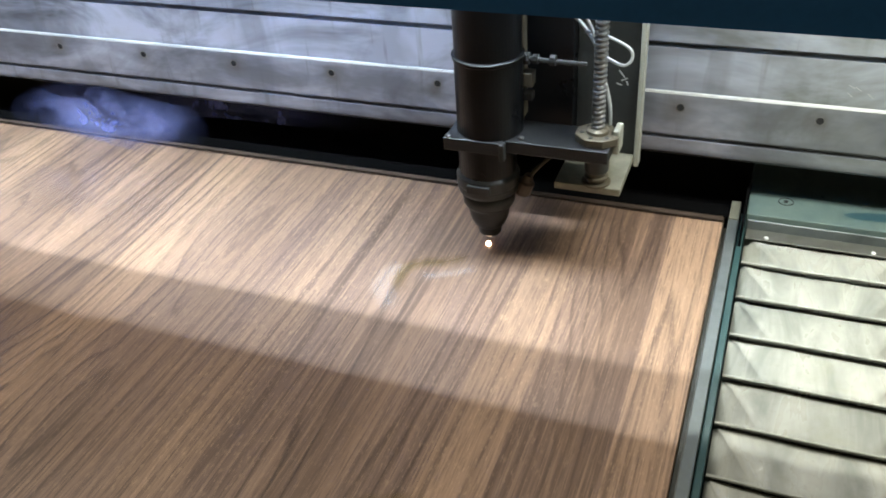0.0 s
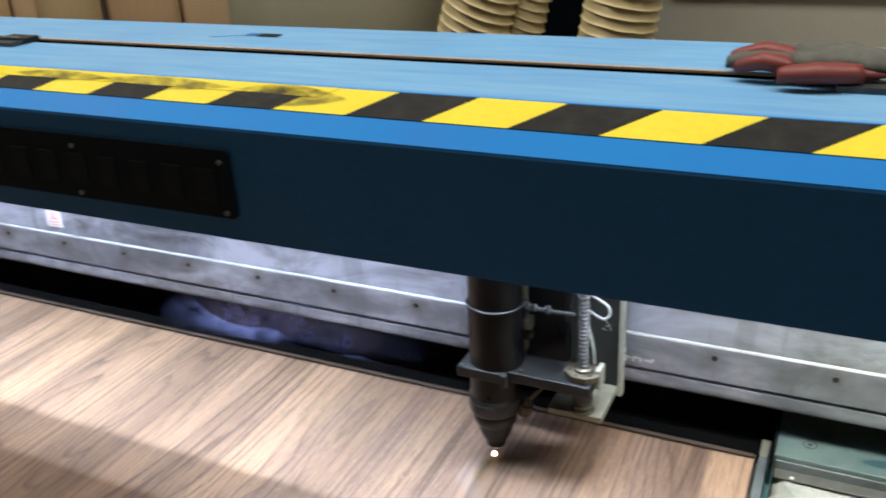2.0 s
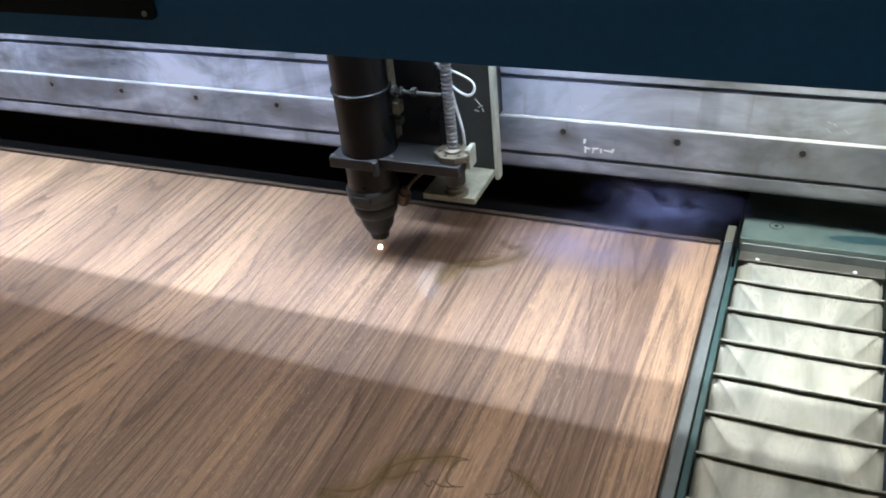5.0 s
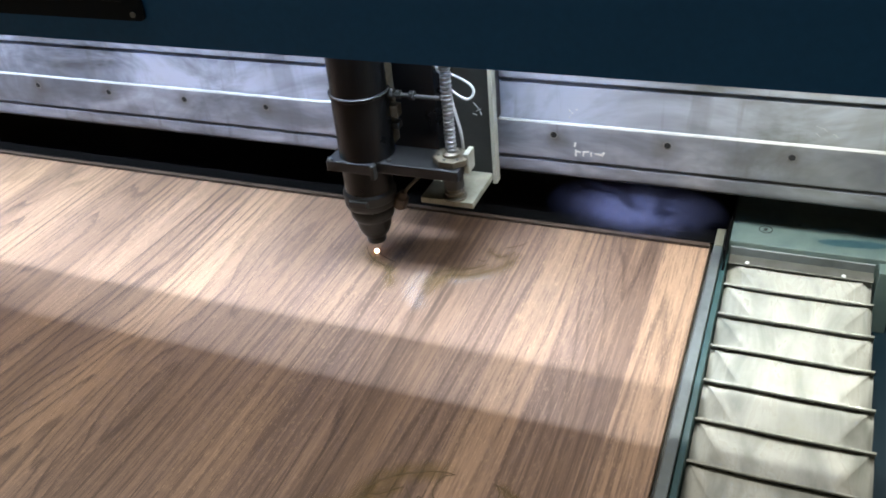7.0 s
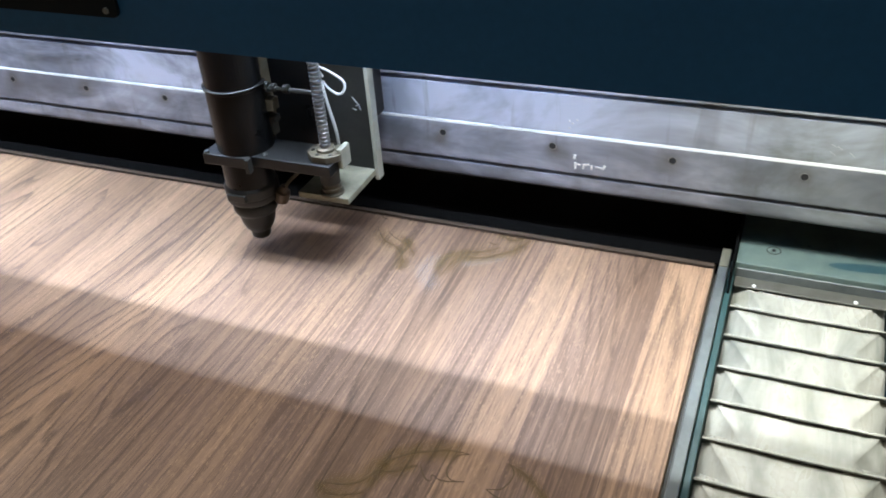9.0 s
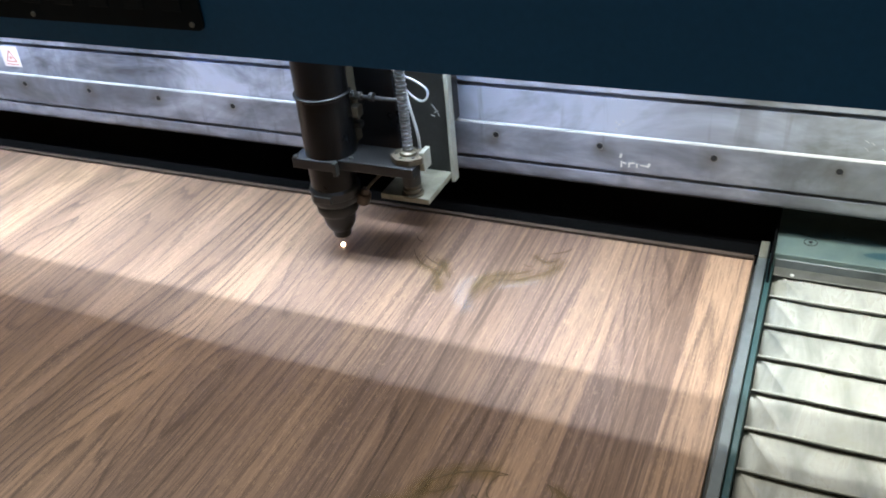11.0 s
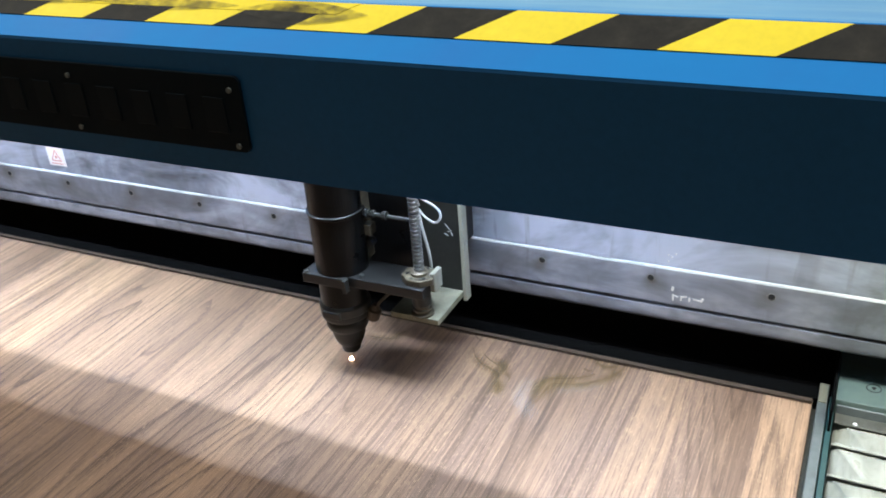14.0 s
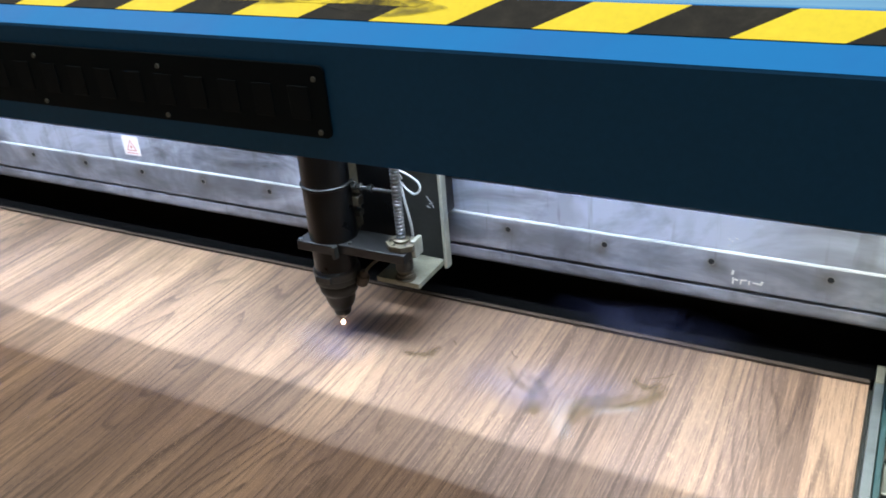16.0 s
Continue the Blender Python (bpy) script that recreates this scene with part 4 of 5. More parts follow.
def paint_marks():
    """White paint flecks and scratches left on the beam."""
    rng = random.Random(5)
    g = thing("paint_flecks", 0.6, 0, 0.12)
    tagged(g, "white paint flecks and scratches on the aluminium beam", "paint marks", kind="stuff")
    bm = bmesh.new()

    def fleck(x, z, y, w, h, turn=0.0):
        b = box(-w / 2, w / 2, -0.0005, 0.0002, -h / 2, h / 2)
        join(bm, b, Matrix.Translation((x - 0.6, y, z - 0.12)) @ Matrix.Rotation(turn, 4, "Y"))

    for x, z, w, h, t in ((.600, .129, .003, .006, .2), (.601, .117, .002, .009, 0), (.605, .119, .005, .002, .3), (.611, .117, .002, .007, .1), (.615, .120, .006, .002, -.2), (.621, .117, .002, .006, 0), (.630, .118, .009, .002, .1), (.636, .119, .003, .006, .4)):
        fleck(x, z, 0.0, w, h, t)
    for k in range(9):
        fleck(.782 + .038 * rng.random(), .091 + .006 * rng.random(), 0.003, .003 + .004 * rng.random(), .0015 + .002 * rng.random(), rng.random())
    for k in range(4):
        fleck(.880 + .026 * rng.random(), .166 + .014 * rng.random(), 0.0040, .007, .0004, .5 + .3 * rng.random())
        fleck(.592 + .012 * rng.random(), .164 + .014 * rng.random(), 0.0036, .002, .0015, rng.random())
    for k in range(14):
        fleck(-0.9 + 1.9 * rng.random(), .083 + .016 * rng.random(), 0.003, .001 + .002 * rng.random(), .0006 + .001 * rng.random(), rng.random())
    part("flecks", bm, FLECK, g)


paint_marks()


# ---- things lying on the hood ----
def glove(name, m, coat, knit, label, mirror=1):
    """A work glove lying flat: palm, cuff, four fingers and a thumb, with a coated palm side."""
    g = thing(name)
    tagged(g, label, "work glove", "work gloves on the hood")

    def lump(points, radii, flat, mat, nm, lab=""):
        pts = smooth_line([(p[0], mirror * p[1]) for p in points], 4)
        zs = np.interp(np.linspace(0, 1, len(pts)), np.linspace(0, 1, len(points)), [p[2] for p in points])
        rs = np.interp(np.linspace(0, 1, len(pts)), np.linspace(0, 1, len(radii)), radii)
        bm = bmesh.new()
        rings = []
        for i, p in enumerate(pts):
            d = (pts[min(i + 1, len(pts) - 1)] - pts[max(i - 1, 0)]).normalized()
            side = Vector((-d.y, d.x, 0))
            ring = []
            for k in range(10):
                a = 2 * math.pi * k / 10
                w = rs[i] * (1 + 0.18 * noise.noise((p.x * 60 + k, p.y * 60, 1.7)))
                q = p + side * w * math.cos(a) + Vector((0, 0, zs[i] + w * flat * math.sin(a)))
                q.z = max(q.z, 0.0003)
                ring.append(bm.verts.new(q))
            rings.append(ring)
        for a, b in zip(rings, rings[1:]):
            for k in range(10):
                bm.faces.new((a[k], a[(k + 1) % 10], b[(k + 1) % 10], b[k]))
        bm.faces.new(rings[0][::-1])
        bm.faces.new(rings[-1])
        return part(nm, bm, mat, g, lab, True)

    lump([(0, 0, .016), (.05, .003, .020), (.10, 0, .017)], [.030, .042, .044], .36, knit, "palm", "grey knitted back")
    lump([(.0, -.016, .010), (.05, -.022, .013), (.105, -.018, .012)], [.012, .028, .026], .36, coat, "palm_coating", "red rubber palm")
    lump([(-.075, .004, .014), (-.03, 0, .016), (.004, 0, .017)], [.036, .033, .031], .45, knit, "cuff")
    for i, (y, ln) in enumerate(((.033, .062), (.011, .075), (-.012, .072), (-.034, .056))):
        lump([(.098, y, .014), (.098 + ln * .5, y * 1.25, .017 + .004 * (i % 2)), (.098 + ln, y * 1.3 + .006 * (i - 1.5), .011)], [.0125, .0125, .009], .8, coat if i % 2 else knit, "finger")
    lump([(.03, -.040, .013), (.07, -.062, .016), (.105, -.066, .012)], [.014, .0135, .010], .8, coat, "thumb")
    g.matrix_world = m
    return g


glove("work_glove", pose(0.870, 0.010, 0.5058, 0, 0, 174), GLOVE_RED, GLOVE_GREY, "grey knitted work glove with a red palm on the blue hood", -1)
glove("work_glove", pose(-1.60, 0.055, 0.5060, 0, 0, 12), GLOVE_MAROON, GLOVE_DARK, "dark red work glove at the far end of the hood")
glove("work_glove", pose(-1.545, 0.085, 0.530, 0, 4, 35), GLOVE_MAROON, GLOVE_DARK, "dark work glove lying on another glove")


HINGESTEEL = worn("dark_hinge_steel", (0.075, 0.08, 0.08), (0.04, 0.042, 0.042), 0.45, 0.4, big=40)


def steel_block(x, y, turn, name, label):
    b = thing(name)
    tagged(b, label, "hinge")
    part("leaf", box(-0.030, 0.030, -0.022, -0.001, 0, 0.007, 0.0008), HINGESTEEL, b)
    part("leaf", box(-0.030, 0.030, 0.001, 0.034, 0, 0.009, 0.0008), DUSTY, b)
    k = lathe([(0.004, -0.030), (0.004, 0.030)], 12)
    bmesh.ops.transform(k, matrix=Matrix.Translation((0, 0, 0.009)) @ Matrix.Rotation(math.pi / 2, 4, "Y"), verts=k.verts)
    part("pin", k, HINGESTEEL, b)
    b.matrix_world = pose(x, y, 0.5022, 0, 0, turn)


steel_block(0.846, -0.020, 0, "hinge", "grey steel hinge across the lid gap")
steel_block(-0.415, -0.020, 0, "hinge", "grey steel hinge across the lid gap")
steel_block(-1.675, -0.020, 0, "hinge", "grey steel hinge across the lid gap")


# ---- behind the machine ----
def duct(x, y, r, lean, tilt, name="flexible_duct"):
    """A ribbed cloth duct: sagging folds between the hoops."""
    d = thing(name, x, y, 0.12)
    tagged(d, "cream cloth extraction duct with sagging ribs", "duct", "extraction ducts")
    seg, meshes = 36, []
    for v in range(4):
        bm, rings = bmesh.new(), []
        for dz, f in ((0.0015, 0.935), (-0.0010, 0.985), (-0.0003, 1.0), (0.0014, 1.0), (0.0028, 0.972), (0.0048, 0.955), (0.011, 0.950), (0.018, 0.946), (0.0265, 0.935)):
            ring = []
            for i in range(seg):
                a = 2 * math.pi * i / seg
                w = r * f * (1 + 0.022 * noise.noise((3 * math.cos(a), 3 * math.sin(a), v * 5 + dz * 9)) + 0.012 * noise.noise((9 * math.cos(a), 9 * math.sin(a), v * 3)))
                zz = dz + tilt * r * math.cos(a) + 0.0022 * noise.noise((2.5 * math.cos(a), 2.5 * math.sin(a), v * 7))
                ring.append(bm.verts.new((w * math.cos(a), w * math.sin(a), zz)))
            rings.append(ring)
        for a, b in zip(rings, rings[1:]):
            for i in range(seg):
                bm.faces.new((a[i], a[(i + 1) % seg], b[(i + 1) % seg], b[i]))
        meshes.append(mesh_of("fold", bm, HOSE, True))
    for k in range(100):
        z = -0.55 + 0.025 * k
        ob = new("fold", meshes[(k * 7 + k // 4) % 4])
        ob.parent = d
        ob.location = (lean * z, 0, z)
        tagged(ob)


duct(-0.125, 1.05, 0.088, 0.28, -0.42)
duct(0.008, 1.10, 0.046, 0.22, -0.30)
duct(0.263, 1.05, 0.089, 0.17, -0.2)


def background():
    t = thing("dust_tank", -0.60, 1.40, -0.85)
    tagged(t, "grey cylindrical dust collector tank", "tank")
    part("shell", lathe([(0.40, 0.0), (0.40, 2.40)], 72), TANKGREY, t, "", True)
    part("lid", lathe([(0.407, 2.4), (0.407, 2.43), (0.37, 2.47), (0.2, 2.53)], 64), TANKGREY, t)
    for z in (0.12, 1.12, 1.72):
        part("seam_band", lathe([(0.401, z), (0.404, z + 0.004), (0.404, z + 0.026), (0.401, z + 0.030)], 72, False), TANKGREY, t)
    # added black panel: the dark of the gaps beside the ducts is its colour
    tagged(part("dark_column", box(-0.28, 0.26, 1.28, 1.48, -0.85, 2.2, 0.01), BLACK), "black panel added for the shade behind and between the ducts", "column")
    shelf = thing("wall_conduit", 1.3, 2.0, 0.325)
    tagged(shelf, "pale metal conduit along the grey wall", "conduit")
    part("pipe", box(-1.05, 2.4, 0.0, 0.04, -0.016, 0.020, 0.008), CREAM, shelf)
    # sheets and bent boards leaning on the wall
    for x0, x1, bend, shade, lean in ((-4.95, -3.76, 0.02, 0, 0), (-3.42, -3.14, 0.05, 1, 0.02), (-3.16, -2.83, 0.06, 0, 0.05), (-2.85, -2.62, 0.05, 1, 0.02), (-2.64, -2.24, 0.09, 2, 0.06), (-2.25, -1.83, 0.01, 0, 0.02), (-1.84, -1.40, 0.01, 1, 0.0)):
        bm = bmesh.new()
        n = 10
        rows = []
        for i in range(n + 1):
            u = i / n
            x, y = x0 + (x1 - x0) * u, 1.96 - lean - bend * math.sin(math.pi * u)
            rows.append([bm.verts.new((x, y, -0.85)), bm.verts.new((x, y + 0.05, 1.6)), bm.verts.new((x, y + 0.058, 1.6)), bm.verts.new((x, y + 0.008, -0.85))])
        for a, b in zip(rows, rows[1:]):
            for j in range(4):
                bm.faces.new((a[j], a[(j + 1) % 4], b[(j + 1) % 4], b[j]))
        bm.faces.new(rows[0][::-1])
        bm.faces.new(rows[-1])
        ob = part("cardboard_sheet", bm, (BOARDBROWN, BOARDTAN, BOARDOLIVE)[shade], None, "", True)
        tagged(ob, ("brown cardboard sheet leaning on the wall", "tan cardboard sheet leaning on the wall", "bent olive-brown cardboard sheet leaning on the wall")[shade], "cardboard sheet", "sheets leaning on the wall")
    tagged(part("white_post", box(-3.70, -3.46, 1.93, 2.0, -0.85, 2.4, 0.004), WHITE), "white painted post by the cardboard sheets", "post")
    tagged(part("white_post", box(-5.3, -4.97, 1.93, 2.0, -0.85, 2.4, 0.004), CREAM), "cream painted post by the cardboard sheets", "post")


background()


# ---- smoke ----
def fume(seed, sx, sz, alpha, sheets=3):
    """Drifting smoke: a few uneven sheets, thin and patchy, densest in the middle."""
    m = Mat("cutting_smoke", 1.0, 0, (0.38, 0.44, 0.92), 0.0)
    v = m.coords(1 / sx, 1 / 0.10, 1 / sz)
    ball = m.n("ShaderNodeTexGradient")
    ball.gradient_type = "SPHERICAL"
    m.link(v, ball.inputs["Vector"])
    lumps = m.noise(m.coords(1, 1, 1.5), 16, 5, 0.62, 0.9)
    soft = m.ramp(ball.outputs["Fac"], (0.0, (0,) * 3), (0.25, (0.12,) * 3), (0.85, (1,) * 3))
    thick = m.mix(1.0, soft, m.grey(lumps, 0.36, 0.76, 0.0, alpha), "MULTIPLY")
    m.link(thick, m.b.inputs["Alpha"])
    m.b.inputs["Subsurface Weight"].default_value = 0.0
    puff = thing("smoke_puff")
    tagged(puff, "thin bluish smoke drifting under the beam", "smoke", "smoke puffs")
    for k in range(sheets):
        bm = bmesh.new()
        nx, nz = 22, 10
        grid = []
        for j in range(nz + 1):
            row = []
            for i in range(nx + 1):
                x, z = sx * (2 * i / nx - 1), sz * (2 * j / nz - 1)
                y = 0.020 * (k - (sheets - 1) / 2) + 0.02 * noise.noise((x * 9 + seed, z * 12, k * 3.1))
                row.append(bm.verts.new((x, y, z)))
            grid.append(row)
        for a, b in zip(grid, grid[1:]):
            for i in range(nx):
                bm.faces.new((a[i], a[i + 1], b[i + 1], b[i]))
        part("wisp", bm, m.m, puff, "", True)
    return puff


# time, x, y, z, turn: each puff drifts along the slot and is drawn in behind the beam
SMOKE = [
    (fume(1, 0.17, 0.060, 0.80, 2), [(0, -0.09, -0.006, 0.034, 0), (0.5, -0.07, -0.006, 0.036, 3), (1, -0.12, -0.006, 0.036, 6), (1.5, -0.13, -0.004, 0.040, 8), (2, -0.05, 0.03, 0.045, 10), (2.6, -0.10, 0.24, 0.07, 14), (16, -0.10, 0.26, 0.07, 14)]),
    (fume(7, 0.24, 0.056, 0.78, 2), [(0, 0.05, 0.10, 0.012, 0), (0.5, 0.10, 0.05, 0.012, 0), (1, 0.10, -0.006, 0.030, 0), (1.5, 0.10, -0.006, 0.032, -4), (2, 0.05, 0.05, 0.03, -6), (2.5, 0.05, 0.24, 0.07, -6), (16, 0.05, 0.26, 0.07, -6)]),
    (fume(13, 0.12, 0.046, 0.22), [(0, 0.62, 0.26, 0.07, 0), (4.2, 0.62, 0.26, 0.07, 0), (4.6, 0.72, 0.02, 0.045, 0), (5.6, 0.66, 0.02, 0.045, 5), (6.8, 0.665, 0.004, 0.042, 8), (7.0, 0.68, 0.006, 0.042, 8), (7.4, 0.70, 0.12, 0.05, 10), (7.8, 0.70, 0.26, 0.07, 12), (16, 0.70, 0.26, 0.07, 12)]),
    (fume(19, 0.20, 0.040, 0.22), [(0, 0.0, 0.26, 0.07, 0), (11.2, 0.0, 0.26, 0.07, 0), (11.6, -0.05, 0.004, 0.03, 0), (12.0, -0.05, 0.02, 0.03, 4), (12.4, 0.0, 0.26, 0.07, 6), (16, 0.0, 0.26, 0.07, 6)]),
    (fume(23, 0.16, 0.030, 0.06), [(0, 0.42, 0.26, 0.07, 0), (15.1, 0.42, 0.26, 0.07, 0), (15.5, 0.42, 0.05, 0.035, 0), (16, 0.50, -0.012, 0.030, -4)]),
    (fume(31, 0.17, 0.050, 0.36), [(0, 0.34, 0.26, 0.07, 0), (14.9, 0.34, 0.26, 0.07, 0), (15.2, 0.34, -0.06, 0.036, 0), (15.5, 0.31, -0.17, 0.030, 8), (16, 0.40, -0.20, 0.026, 12)]),
    (fume(37, 0.12, 0.040, 0.34), [(0, 0.20, 0.26, 0.07, 0), (15.5, 0.20, 0.26, 0.07, 0), (15.7, 0.16, -0.05, 0.036, 0), (15.85, 0.12, -0.15, 0.030, 8), (16, 0.10, -0.20, 0.024, 12)]),
    (fume(29, 0.16, 0.050, 0.40), [(0, 0.60, 0.26, 0.07, 0), (4.0, 0.60, 0.26, 0.07, 0), (4.3, 0.62, -0.06, 0.045, 0), (4.5, 0.58, -0.16, 0.034, 10), (4.8, 0.62, -0.12, 0.040, 10), (5.2, 0.66, -0.05, 0.045, 10), (5.7, 0.66, 0.26, 0.07, 10), (16, 0.66, 0.26, 0.07, 10)]),
    (fume(41, 0.24, 0.090, 0.36, 2), [(0, 0.09, -0.50, 0.090, 0), (0.5, 0.02, -0.43, 0.090, 4), (1.0, -0.12, -0.32, 0.090, 4), (1.6, -0.30, -0.12, 0.09, 4), (2.2, -0.40, 0.25, 0.07, 12), (16, -0.40, 0.26, 0.07, 12)]),
    (fume(43, 0.26, 0.070, 0.20, 2), [(0, 0.05, -0.23, 0.068, 0), (0.5, 0.0, -0.19, 0.068, 2), (1.0, -0.06, -0.13, 0.068, 3), (1.6, -0.12, -0.08, 0.07, 3), (2.2, -0.20, 0.25, 0.07, 8), (16, -0.20, 0.26, 0.07, 8)]),
]


# ---- cutting head ----
def cutting_head():
    """The origin lies on the nozzle axis at board height."""
    h = thing("laser_head", 0.357, -0.1165, 0)
    tagged(h, "black laser cutting head with clamp arm and lead screw", "laser head")
    AX = 0.003
    part("lens_tube", lathe([(0.0348, 0.150), (0.0352, 0.152), (0.0352, 0.232), (0.0368, 0.233), (0.0368, 0.2365), (0.0345, 0.2375), (0.0345, 0.43)], 56), ANODISED, h, smooth=False).location = (AX + 0.0045, 0, 0)
    part("tube_ring", lathe([(0.0369, 0.2352), (0.0374, 0.2357), (0.0374, 0.2366), (0.0369, 0.2370)], 56, False), DUSTY, h, "pale worn ring").location = (AX + 0.0045, 0, 0)
    part("lower_body", lathe([(0.0312, 0.098), (0.0312, 0.1415)], 48), ANODISED, h).location = (AX, 0, 0)
    part("collar", lathe([(0.0285, 0.076), (0.0325, 0.0785), (0.0338, 0.082), (0.0340, 0.086), (0.0335, 0.0875), (0.0342, 0.0890), (0.0345, 0.0985), (0.0338, 0.1003), (0.0314, 0.1030)], 48), DUSTY, h, "dusty dark collar").location = (AX, 0, 0)
    part("collar_lug", box(-0.010, 0.016, -0.0370, -0.030, 0.0885, 0.0985, 0.001), DUSTY, h)
    part("nozzle", lathe([(0.0060, 0.0205), (0.0118, 0.0200), (0.0128, 0.0215), (0.0132, 0.0290), (0.0142, 0.0305), (0.0180, 0.0350), (0.0210, 0.0420), (0.0226, 0.0490), (0.0232, 0.0550), (0.0236, 0.0575), (0.0270, 0.0600), (0.0288, 0.0640), (0.0293, 0.0770)], 40), DUSTY, h, "dusty conical nozzle", True).location = (AX, 0, 0)
    part("nozzle_tip", lathe([(0.003, 0.0180), (0.0098, 0.0180), (0.0108, 0.0188), (0.0110, 0.0205)], 28), BRASS, h, "brass nozzle tip").location = (AX, 0, 0)
    # clamp arm: split block round the tube, arm to the lead-screw nut
    arm = bmesh.new()
    box(-0.0325, 0.030, -0.0365, 0.034, 0.1395, 0.1535, 0.0010, arm)
    box(0.0298, 0.1375, -0.0265, 0.024, 0.1385, 0.1525, 0.0010, arm)
    arm = part("clamp_arm", arm, ARMSTEEL, h)
    part("clamp_jaw", box(0.0280, 0.0335, -0.0390, -0.0300, 0.1345, 0.1530, 0.0008), GREYPLATE, arm, "bright worn clamp jaw")
    for x in (-0.028, 0.046):
        k = lathe([(0.0032, 0), (0.0032, 0.002), (0.0024, 0.0028)], 10)
        bmesh.ops.transform(k, matrix=Matrix.Translation((x, -0.033 if x < 0 else -0.018, 0.1535 if x < 0 else 0.1525)), verts=k.verts)
        part("screw", k, STEEL, arm)
    flange = bmesh.new()
    ring = [(0.0235 * math.cos(radians(45 * k + 22.5)), 0.0215 * math.sin(radians(45 * k + 22.5))) for k in range(8)]
    low = [flange.verts.new((x, y, 0)) for x, y in ring]
    f = flange.faces.new(low)
    e = bmesh.ops.extrude_face_region(flange, geom=[f])
    bmesh.ops.translate(flange, vec=(0, 0, 0.009), verts=[v for v in e["geom"] if isinstance(v, bmesh.types.BMVert)])
    bmesh.ops.bevel(flange, geom=flange.edges[:], offset=0.0008, segments=1, affect="EDGES")
    SX, SY = 0.122, -0.002
    bmesh.ops.transform(flange, matrix=Matrix.Translation((SX, SY, 0.1527)), verts=flange.verts)
    flange = part("nut_flange", flange, BRASS, h, "grimy brass nut flange")
    for k in range(6):
        a = radians(60 * k + 15)
        b = lathe([(0.0024, 0), (0.0024, 0.0007)], 8)
        bmesh.ops.transform(b, matrix=Matrix.Translation((SX + 0.0160 * math.cos(a), SY + 0.0150 * math.sin(a), 0.1616)), verts=b.verts)
        part("bolt_hole", b, DARK, flange)
    part("nut", lathe([(0.0118, 0.118), (0.0123, 0.119), (0.0123, 0.1385)], 28), DUSTY, h).location = (SX, SY, 0)
    part("nut_neck", lathe([(0.0110, 0.1617), (0.0110, 0.1650), (0.0080, 0.1665)], 24), BRASS, h).location = (SX, SY, 0)
    # threaded screw: a helix of rounded turns
    prof, z = [], 0.096
    turns = []
    while z < 0.43:
        turns += [(0.0044, z), (0.0066, z + 0.0015), (0.0070, z + 0.0027), (0.0066, z + 0.0039)]
        z += 0.0054
    part("lead_screw", lathe(turns, 20), SCREW, h, "oily ribbed lead screw").location = (SX, SY, 0)
    # L-shaped bracket behind the screw; lit shelf and edge coloured paler than the back
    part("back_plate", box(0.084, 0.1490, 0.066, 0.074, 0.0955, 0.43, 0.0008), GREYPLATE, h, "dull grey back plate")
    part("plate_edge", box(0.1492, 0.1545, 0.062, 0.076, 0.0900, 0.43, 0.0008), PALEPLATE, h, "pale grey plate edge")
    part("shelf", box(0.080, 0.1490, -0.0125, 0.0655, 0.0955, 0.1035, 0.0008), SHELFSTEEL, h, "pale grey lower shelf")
    part("bearing", lathe([(0.0150, 0.1036), (0.0150, 0.1056), (0.0100, 0.1062), (0.0100, 0.1090), (0.0122, 0.1096), (0.0122, 0.1120), (0.0095, 0.1128), (0.0095, 0.119)], 28), BRASS, h).location = (SX, SY, 0)
    part("carriage", box(-0.03, 0.148, 0.0765, 0.110, 0.165, 0.36, 0.002), ANODISED, h)
    part("end_stop", box(0.1378, 0.1445, -0.006, 0.016, 0.1400, 0.1660, 0.0012), PALEPLATE, h, "pale end block on the arm")
    for x, z, w, t in ((0.131, 0.196, 0.010, 0.9), (0.134, 0.190, 0.007, -0.5), (0.129, 0.184, 0.006, 0.3), (0.137, 0.186, 0.005, 1.2)):
        k = box(-w / 2, w / 2, -0.0003, 0.0002, -0.0006, 0.0006)
        bmesh.ops.transform(k, matrix=Matrix.Translation((x, 0.0659, z)) @ Matrix.Rotation(t, 4, "Y"), verts=k.verts)
        part("scratch", k, CABLE, h)
    # black panel puts the shade behind the tube into its colour
    part("slide_plate", box(-0.028, 0.0835, 0.050, 0.0760, 0.128, 0.43, 0.001), ANODISED, h, "black panel for the shaded part of the back plate")
    # air-assist fitting with its thin pipe, valve bits and cables
    fit = lathe([(0.008, -0.012), (0.0095, -0.010), (0.0095, 0.004), (0.0065, 0.006), (0.0045, 0.013)], 14)
    bmesh.ops.transform(fit, matrix=Matrix.Translation((0.043, 0.006, 0.084)) @ Matrix.Rotation(radians(20), 4, "Y"), verts=fit.verts)
    part("air_fitting", fit, RUST, h, "copper air fitting")
    part("air_pipe", tube([(0.030, 0.004, 0.083), (0.046, 0.006, 0.083), (0.051, 0.008, 0.098), (0.066, 0.018, 0.113), (0.085, 0.03, 0.128)], 0.0022), BRASS, h)
    part("slim_bracket", box(0.0365, 0.0400, 0.012, 0.030, 0.160, 0.36, 0.0004, seg=1), BRASS, h)
    part("valve_block", box(0.039, 0.051, 0.008, 0.022, 0.198, 0.213, 0.001), BRASS, h)
    part("valve_foot", box(0.039, 0.050, 0.010, 0.022, 0.182, 0.190, 0.001), DUSTY, h)
    rod = tube([(0.034, 0.012, 0.228), (0.066, 0.014, 0.226), (0.104, 0.020, 0.223)], 0.0028)
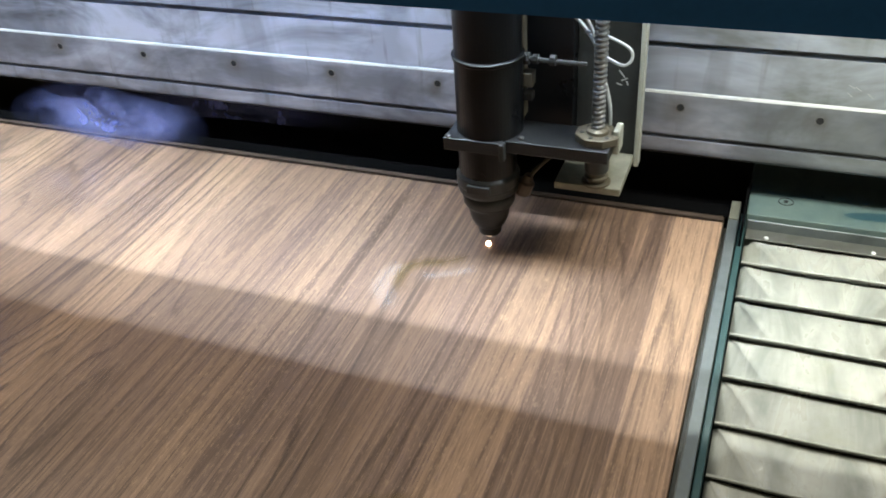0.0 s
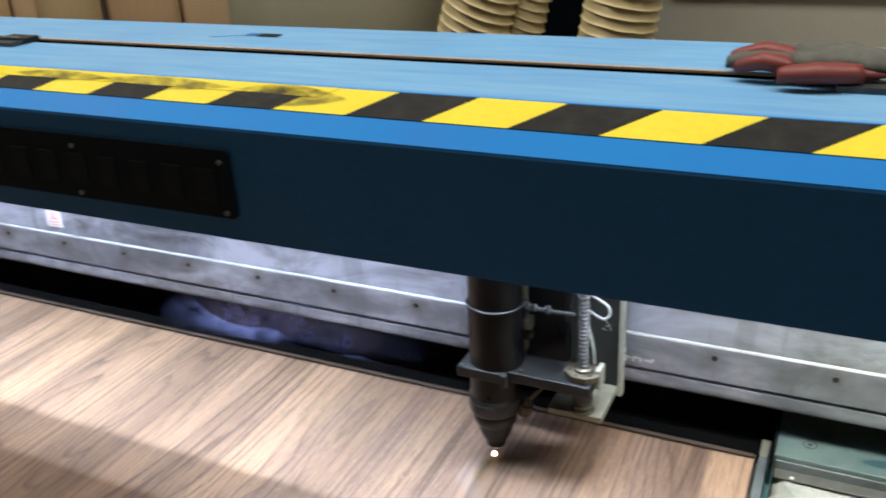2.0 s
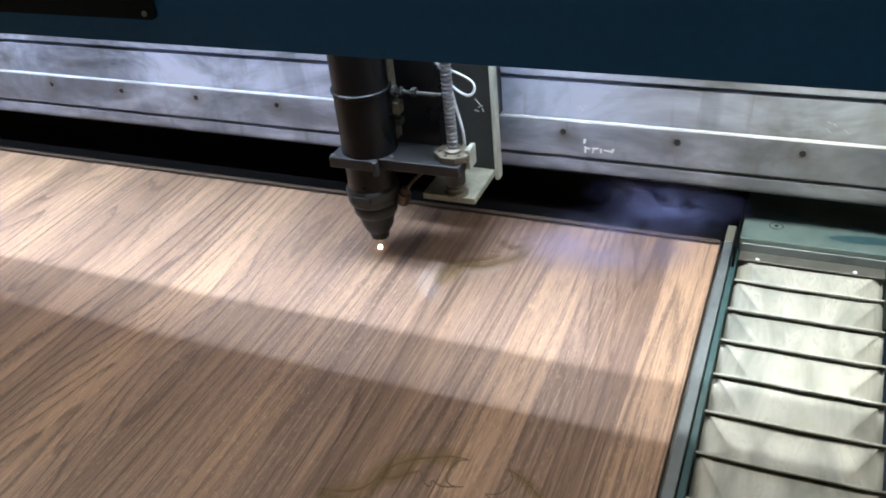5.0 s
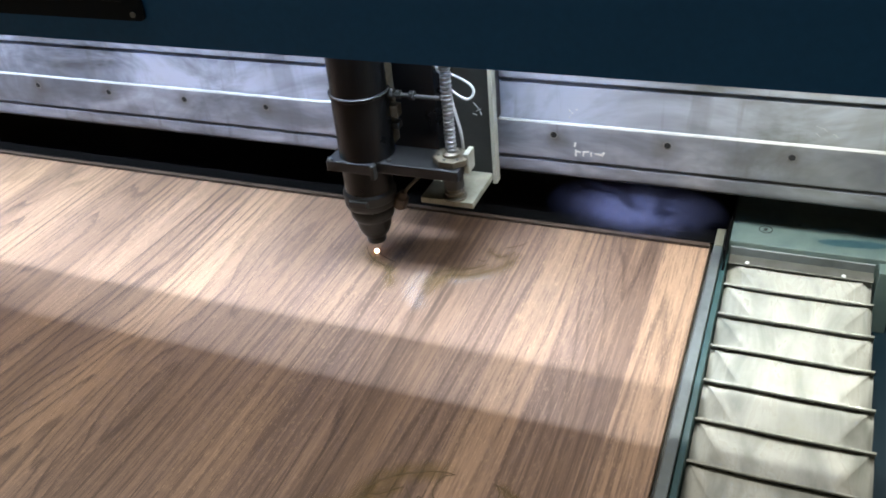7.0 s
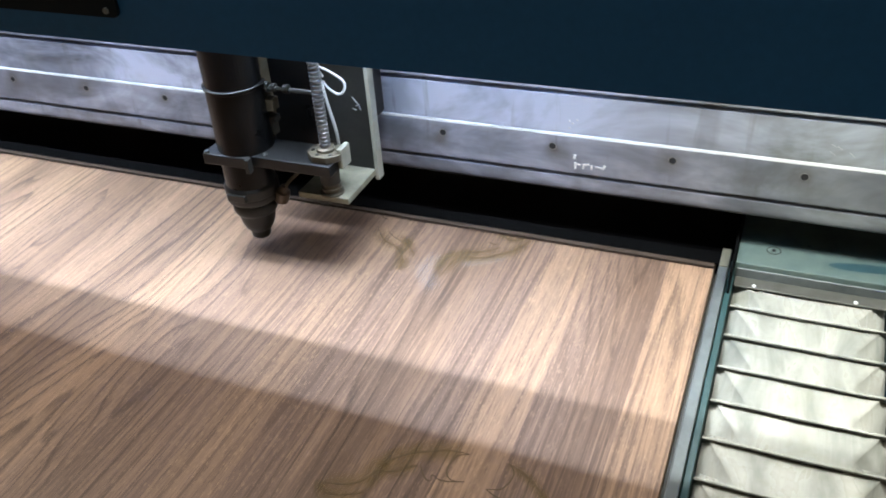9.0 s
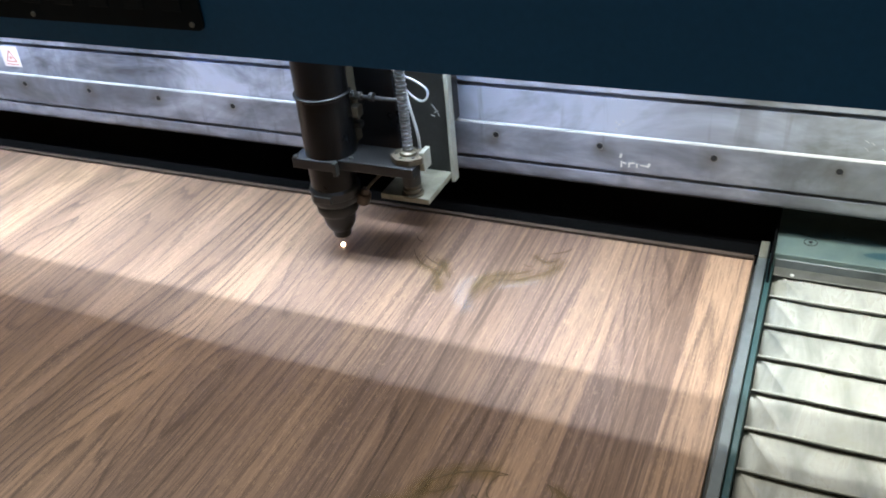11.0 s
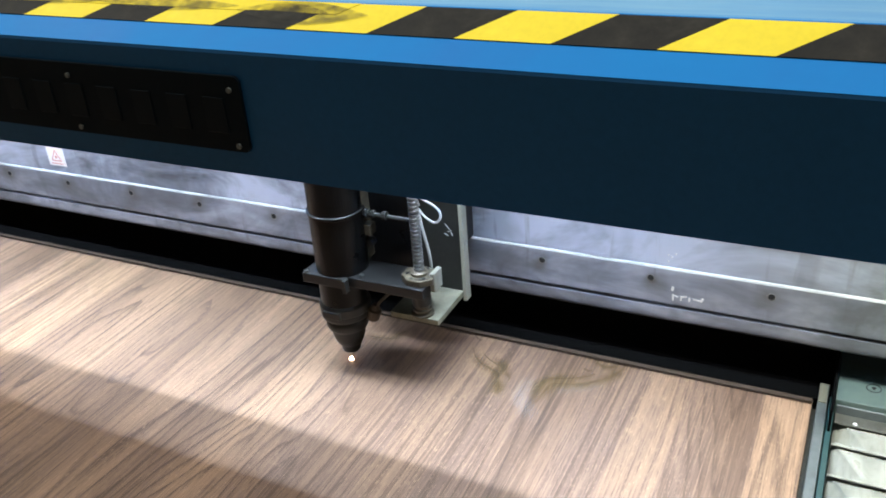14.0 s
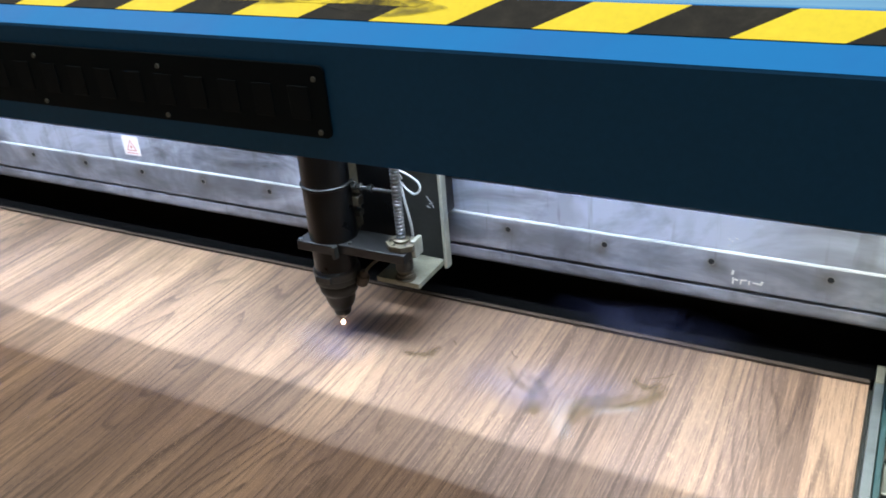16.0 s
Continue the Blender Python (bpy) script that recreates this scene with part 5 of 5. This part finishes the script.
    rod = part("air_rod", rod, DUSTY, h, "dark air line rod")
    for x, r in ((0.044, 0.0062), (0.053, 0.0050), (0.071, 0.0055)):
        k = lathe([(r, -0.003), (r * 1.08, -0.002), (r * 1.08, 0.002), (r, 0.003)], 8)
        bmesh.ops.transform(k, matrix=Matrix.Translation((x, 0.0135, 0.2273)) @ Matrix.Rotation(math.pi / 2, 4, "Y"), verts=k.verts)
        part("rod_nut", k, GREYPLATE, rod)
    part("cable", tube([(0.064, 0.02, 0.33), (0.078, 0.022, 0.285), (0.098, 0.03, 0.258), (0.114, 0.022, 0.238), (0.122, 0.016, 0.215), (0.130, 0.013, 0.185), (0.131, 0.014, 0.163)], 0.0019), CABLE, h)
    part("cable", tube([(0.080, 0.02, 0.33), (0.092, 0.02, 0.29), (0.106, 0.022, 0.262), (0.112, 0.03, 0.24)], 0.0019), CABLE, h)
    part("cable", tube([(0.100, 0.026, 0.255), (0.120, 0.022, 0.254), (0.144, 0.018, 0.245), (0.149, 0.014, 0.236), (0.142, 0.012, 0.229), (0.127, 0.018, 0.231), (0.112, 0.03, 0.234)], 0.0016), CABLE, h)
    spark = part("spark", lathe([(0.0006, -0.0024), (0.0021, -0.0014), (0.0029, 0.0008), (0.0021, 0.0030), (0.0006, 0.0042)], 14), SPARK, h, "glowing laser spark", True)
    return h, spark


HEAD, GLOW = cutting_head()


# ---- movements ----
def motions():
    head = [(0, .527), (.5, .499), (1, .495), (1.5, .502), (2, .455), (2.5, .460), (3, .457), (3.5, .405), (4, .398), (4.5, .368), (5.2, .345), (6.1, .372), (6.8, .352), (7, .357), (7.5, .406), (8, .408), (8.5, .394),
            (9, .206), (9.5, .192), (10.2, .21), (11.2, .235), (12, .225), (12.5, .228), (13, .185), (13.5, .190), (14, .188), (14.5, .138), (15, .131), (15.5, .097), (16, .058)]
    walk(HEAD, [(t, pose(x, -0.1165, 0)) for t, x in head])
    lit = [(0, 1), (3.1, 1), (3.2, 0), (3.7, 0), (3.8, 1), (8.2, 1), (8.3, 0), (9.1, 0), (9.2, 1), (14.2, 1), (14.3, 0), (14.8, 0), (14.9, 1), (16, 1)]
    walk(GLOW, [(t, pose(0, 0, 0 if on else 0.04)) for t, on in lit])
    table = [(0, -.037), (.5, -.042), (1, -.027), (1.5, .002), (2, .012), (2.5, .03), (3, .045), (3.5, .05), (4, .04), (4.5, .026), (5.5, .005), (6.8, -.002), (7, 0), (7.5, .020), (8, .043), (8.5, .075), (9, .076), (9.5, .056),
             (10.6, .02), (12, -.013), (12.5, .004), (13, .018), (13.5, .030), (14, .073), (14.5, .074), (15, .067), (15.5, .025), (16, -.021)]
    walk(BOARD, [(t, pose(0, y, 0)) for t, y in table])
    for ob, t in CUTS:
        if t:
            walk(ob, [(0, pose(0, 0, -0.006)), (t, pose(0, 0, -0.006)), (t + 0.4, pose(0, 0, 0)), (16, pose(0, 0, 0))])
    for ob, rows in SMOKE:
        walk(ob, [(t, pose(x, y, z, 0, 0, turn)) for t, x, y, z, turn in rows])
    for k, fold in enumerate(FOLDS):
        walk(fold, [(t, pose(0, -0.006 - (k + 1) * (0.0585 - 0.07 * y), 0)) for t, y in table])


motions()
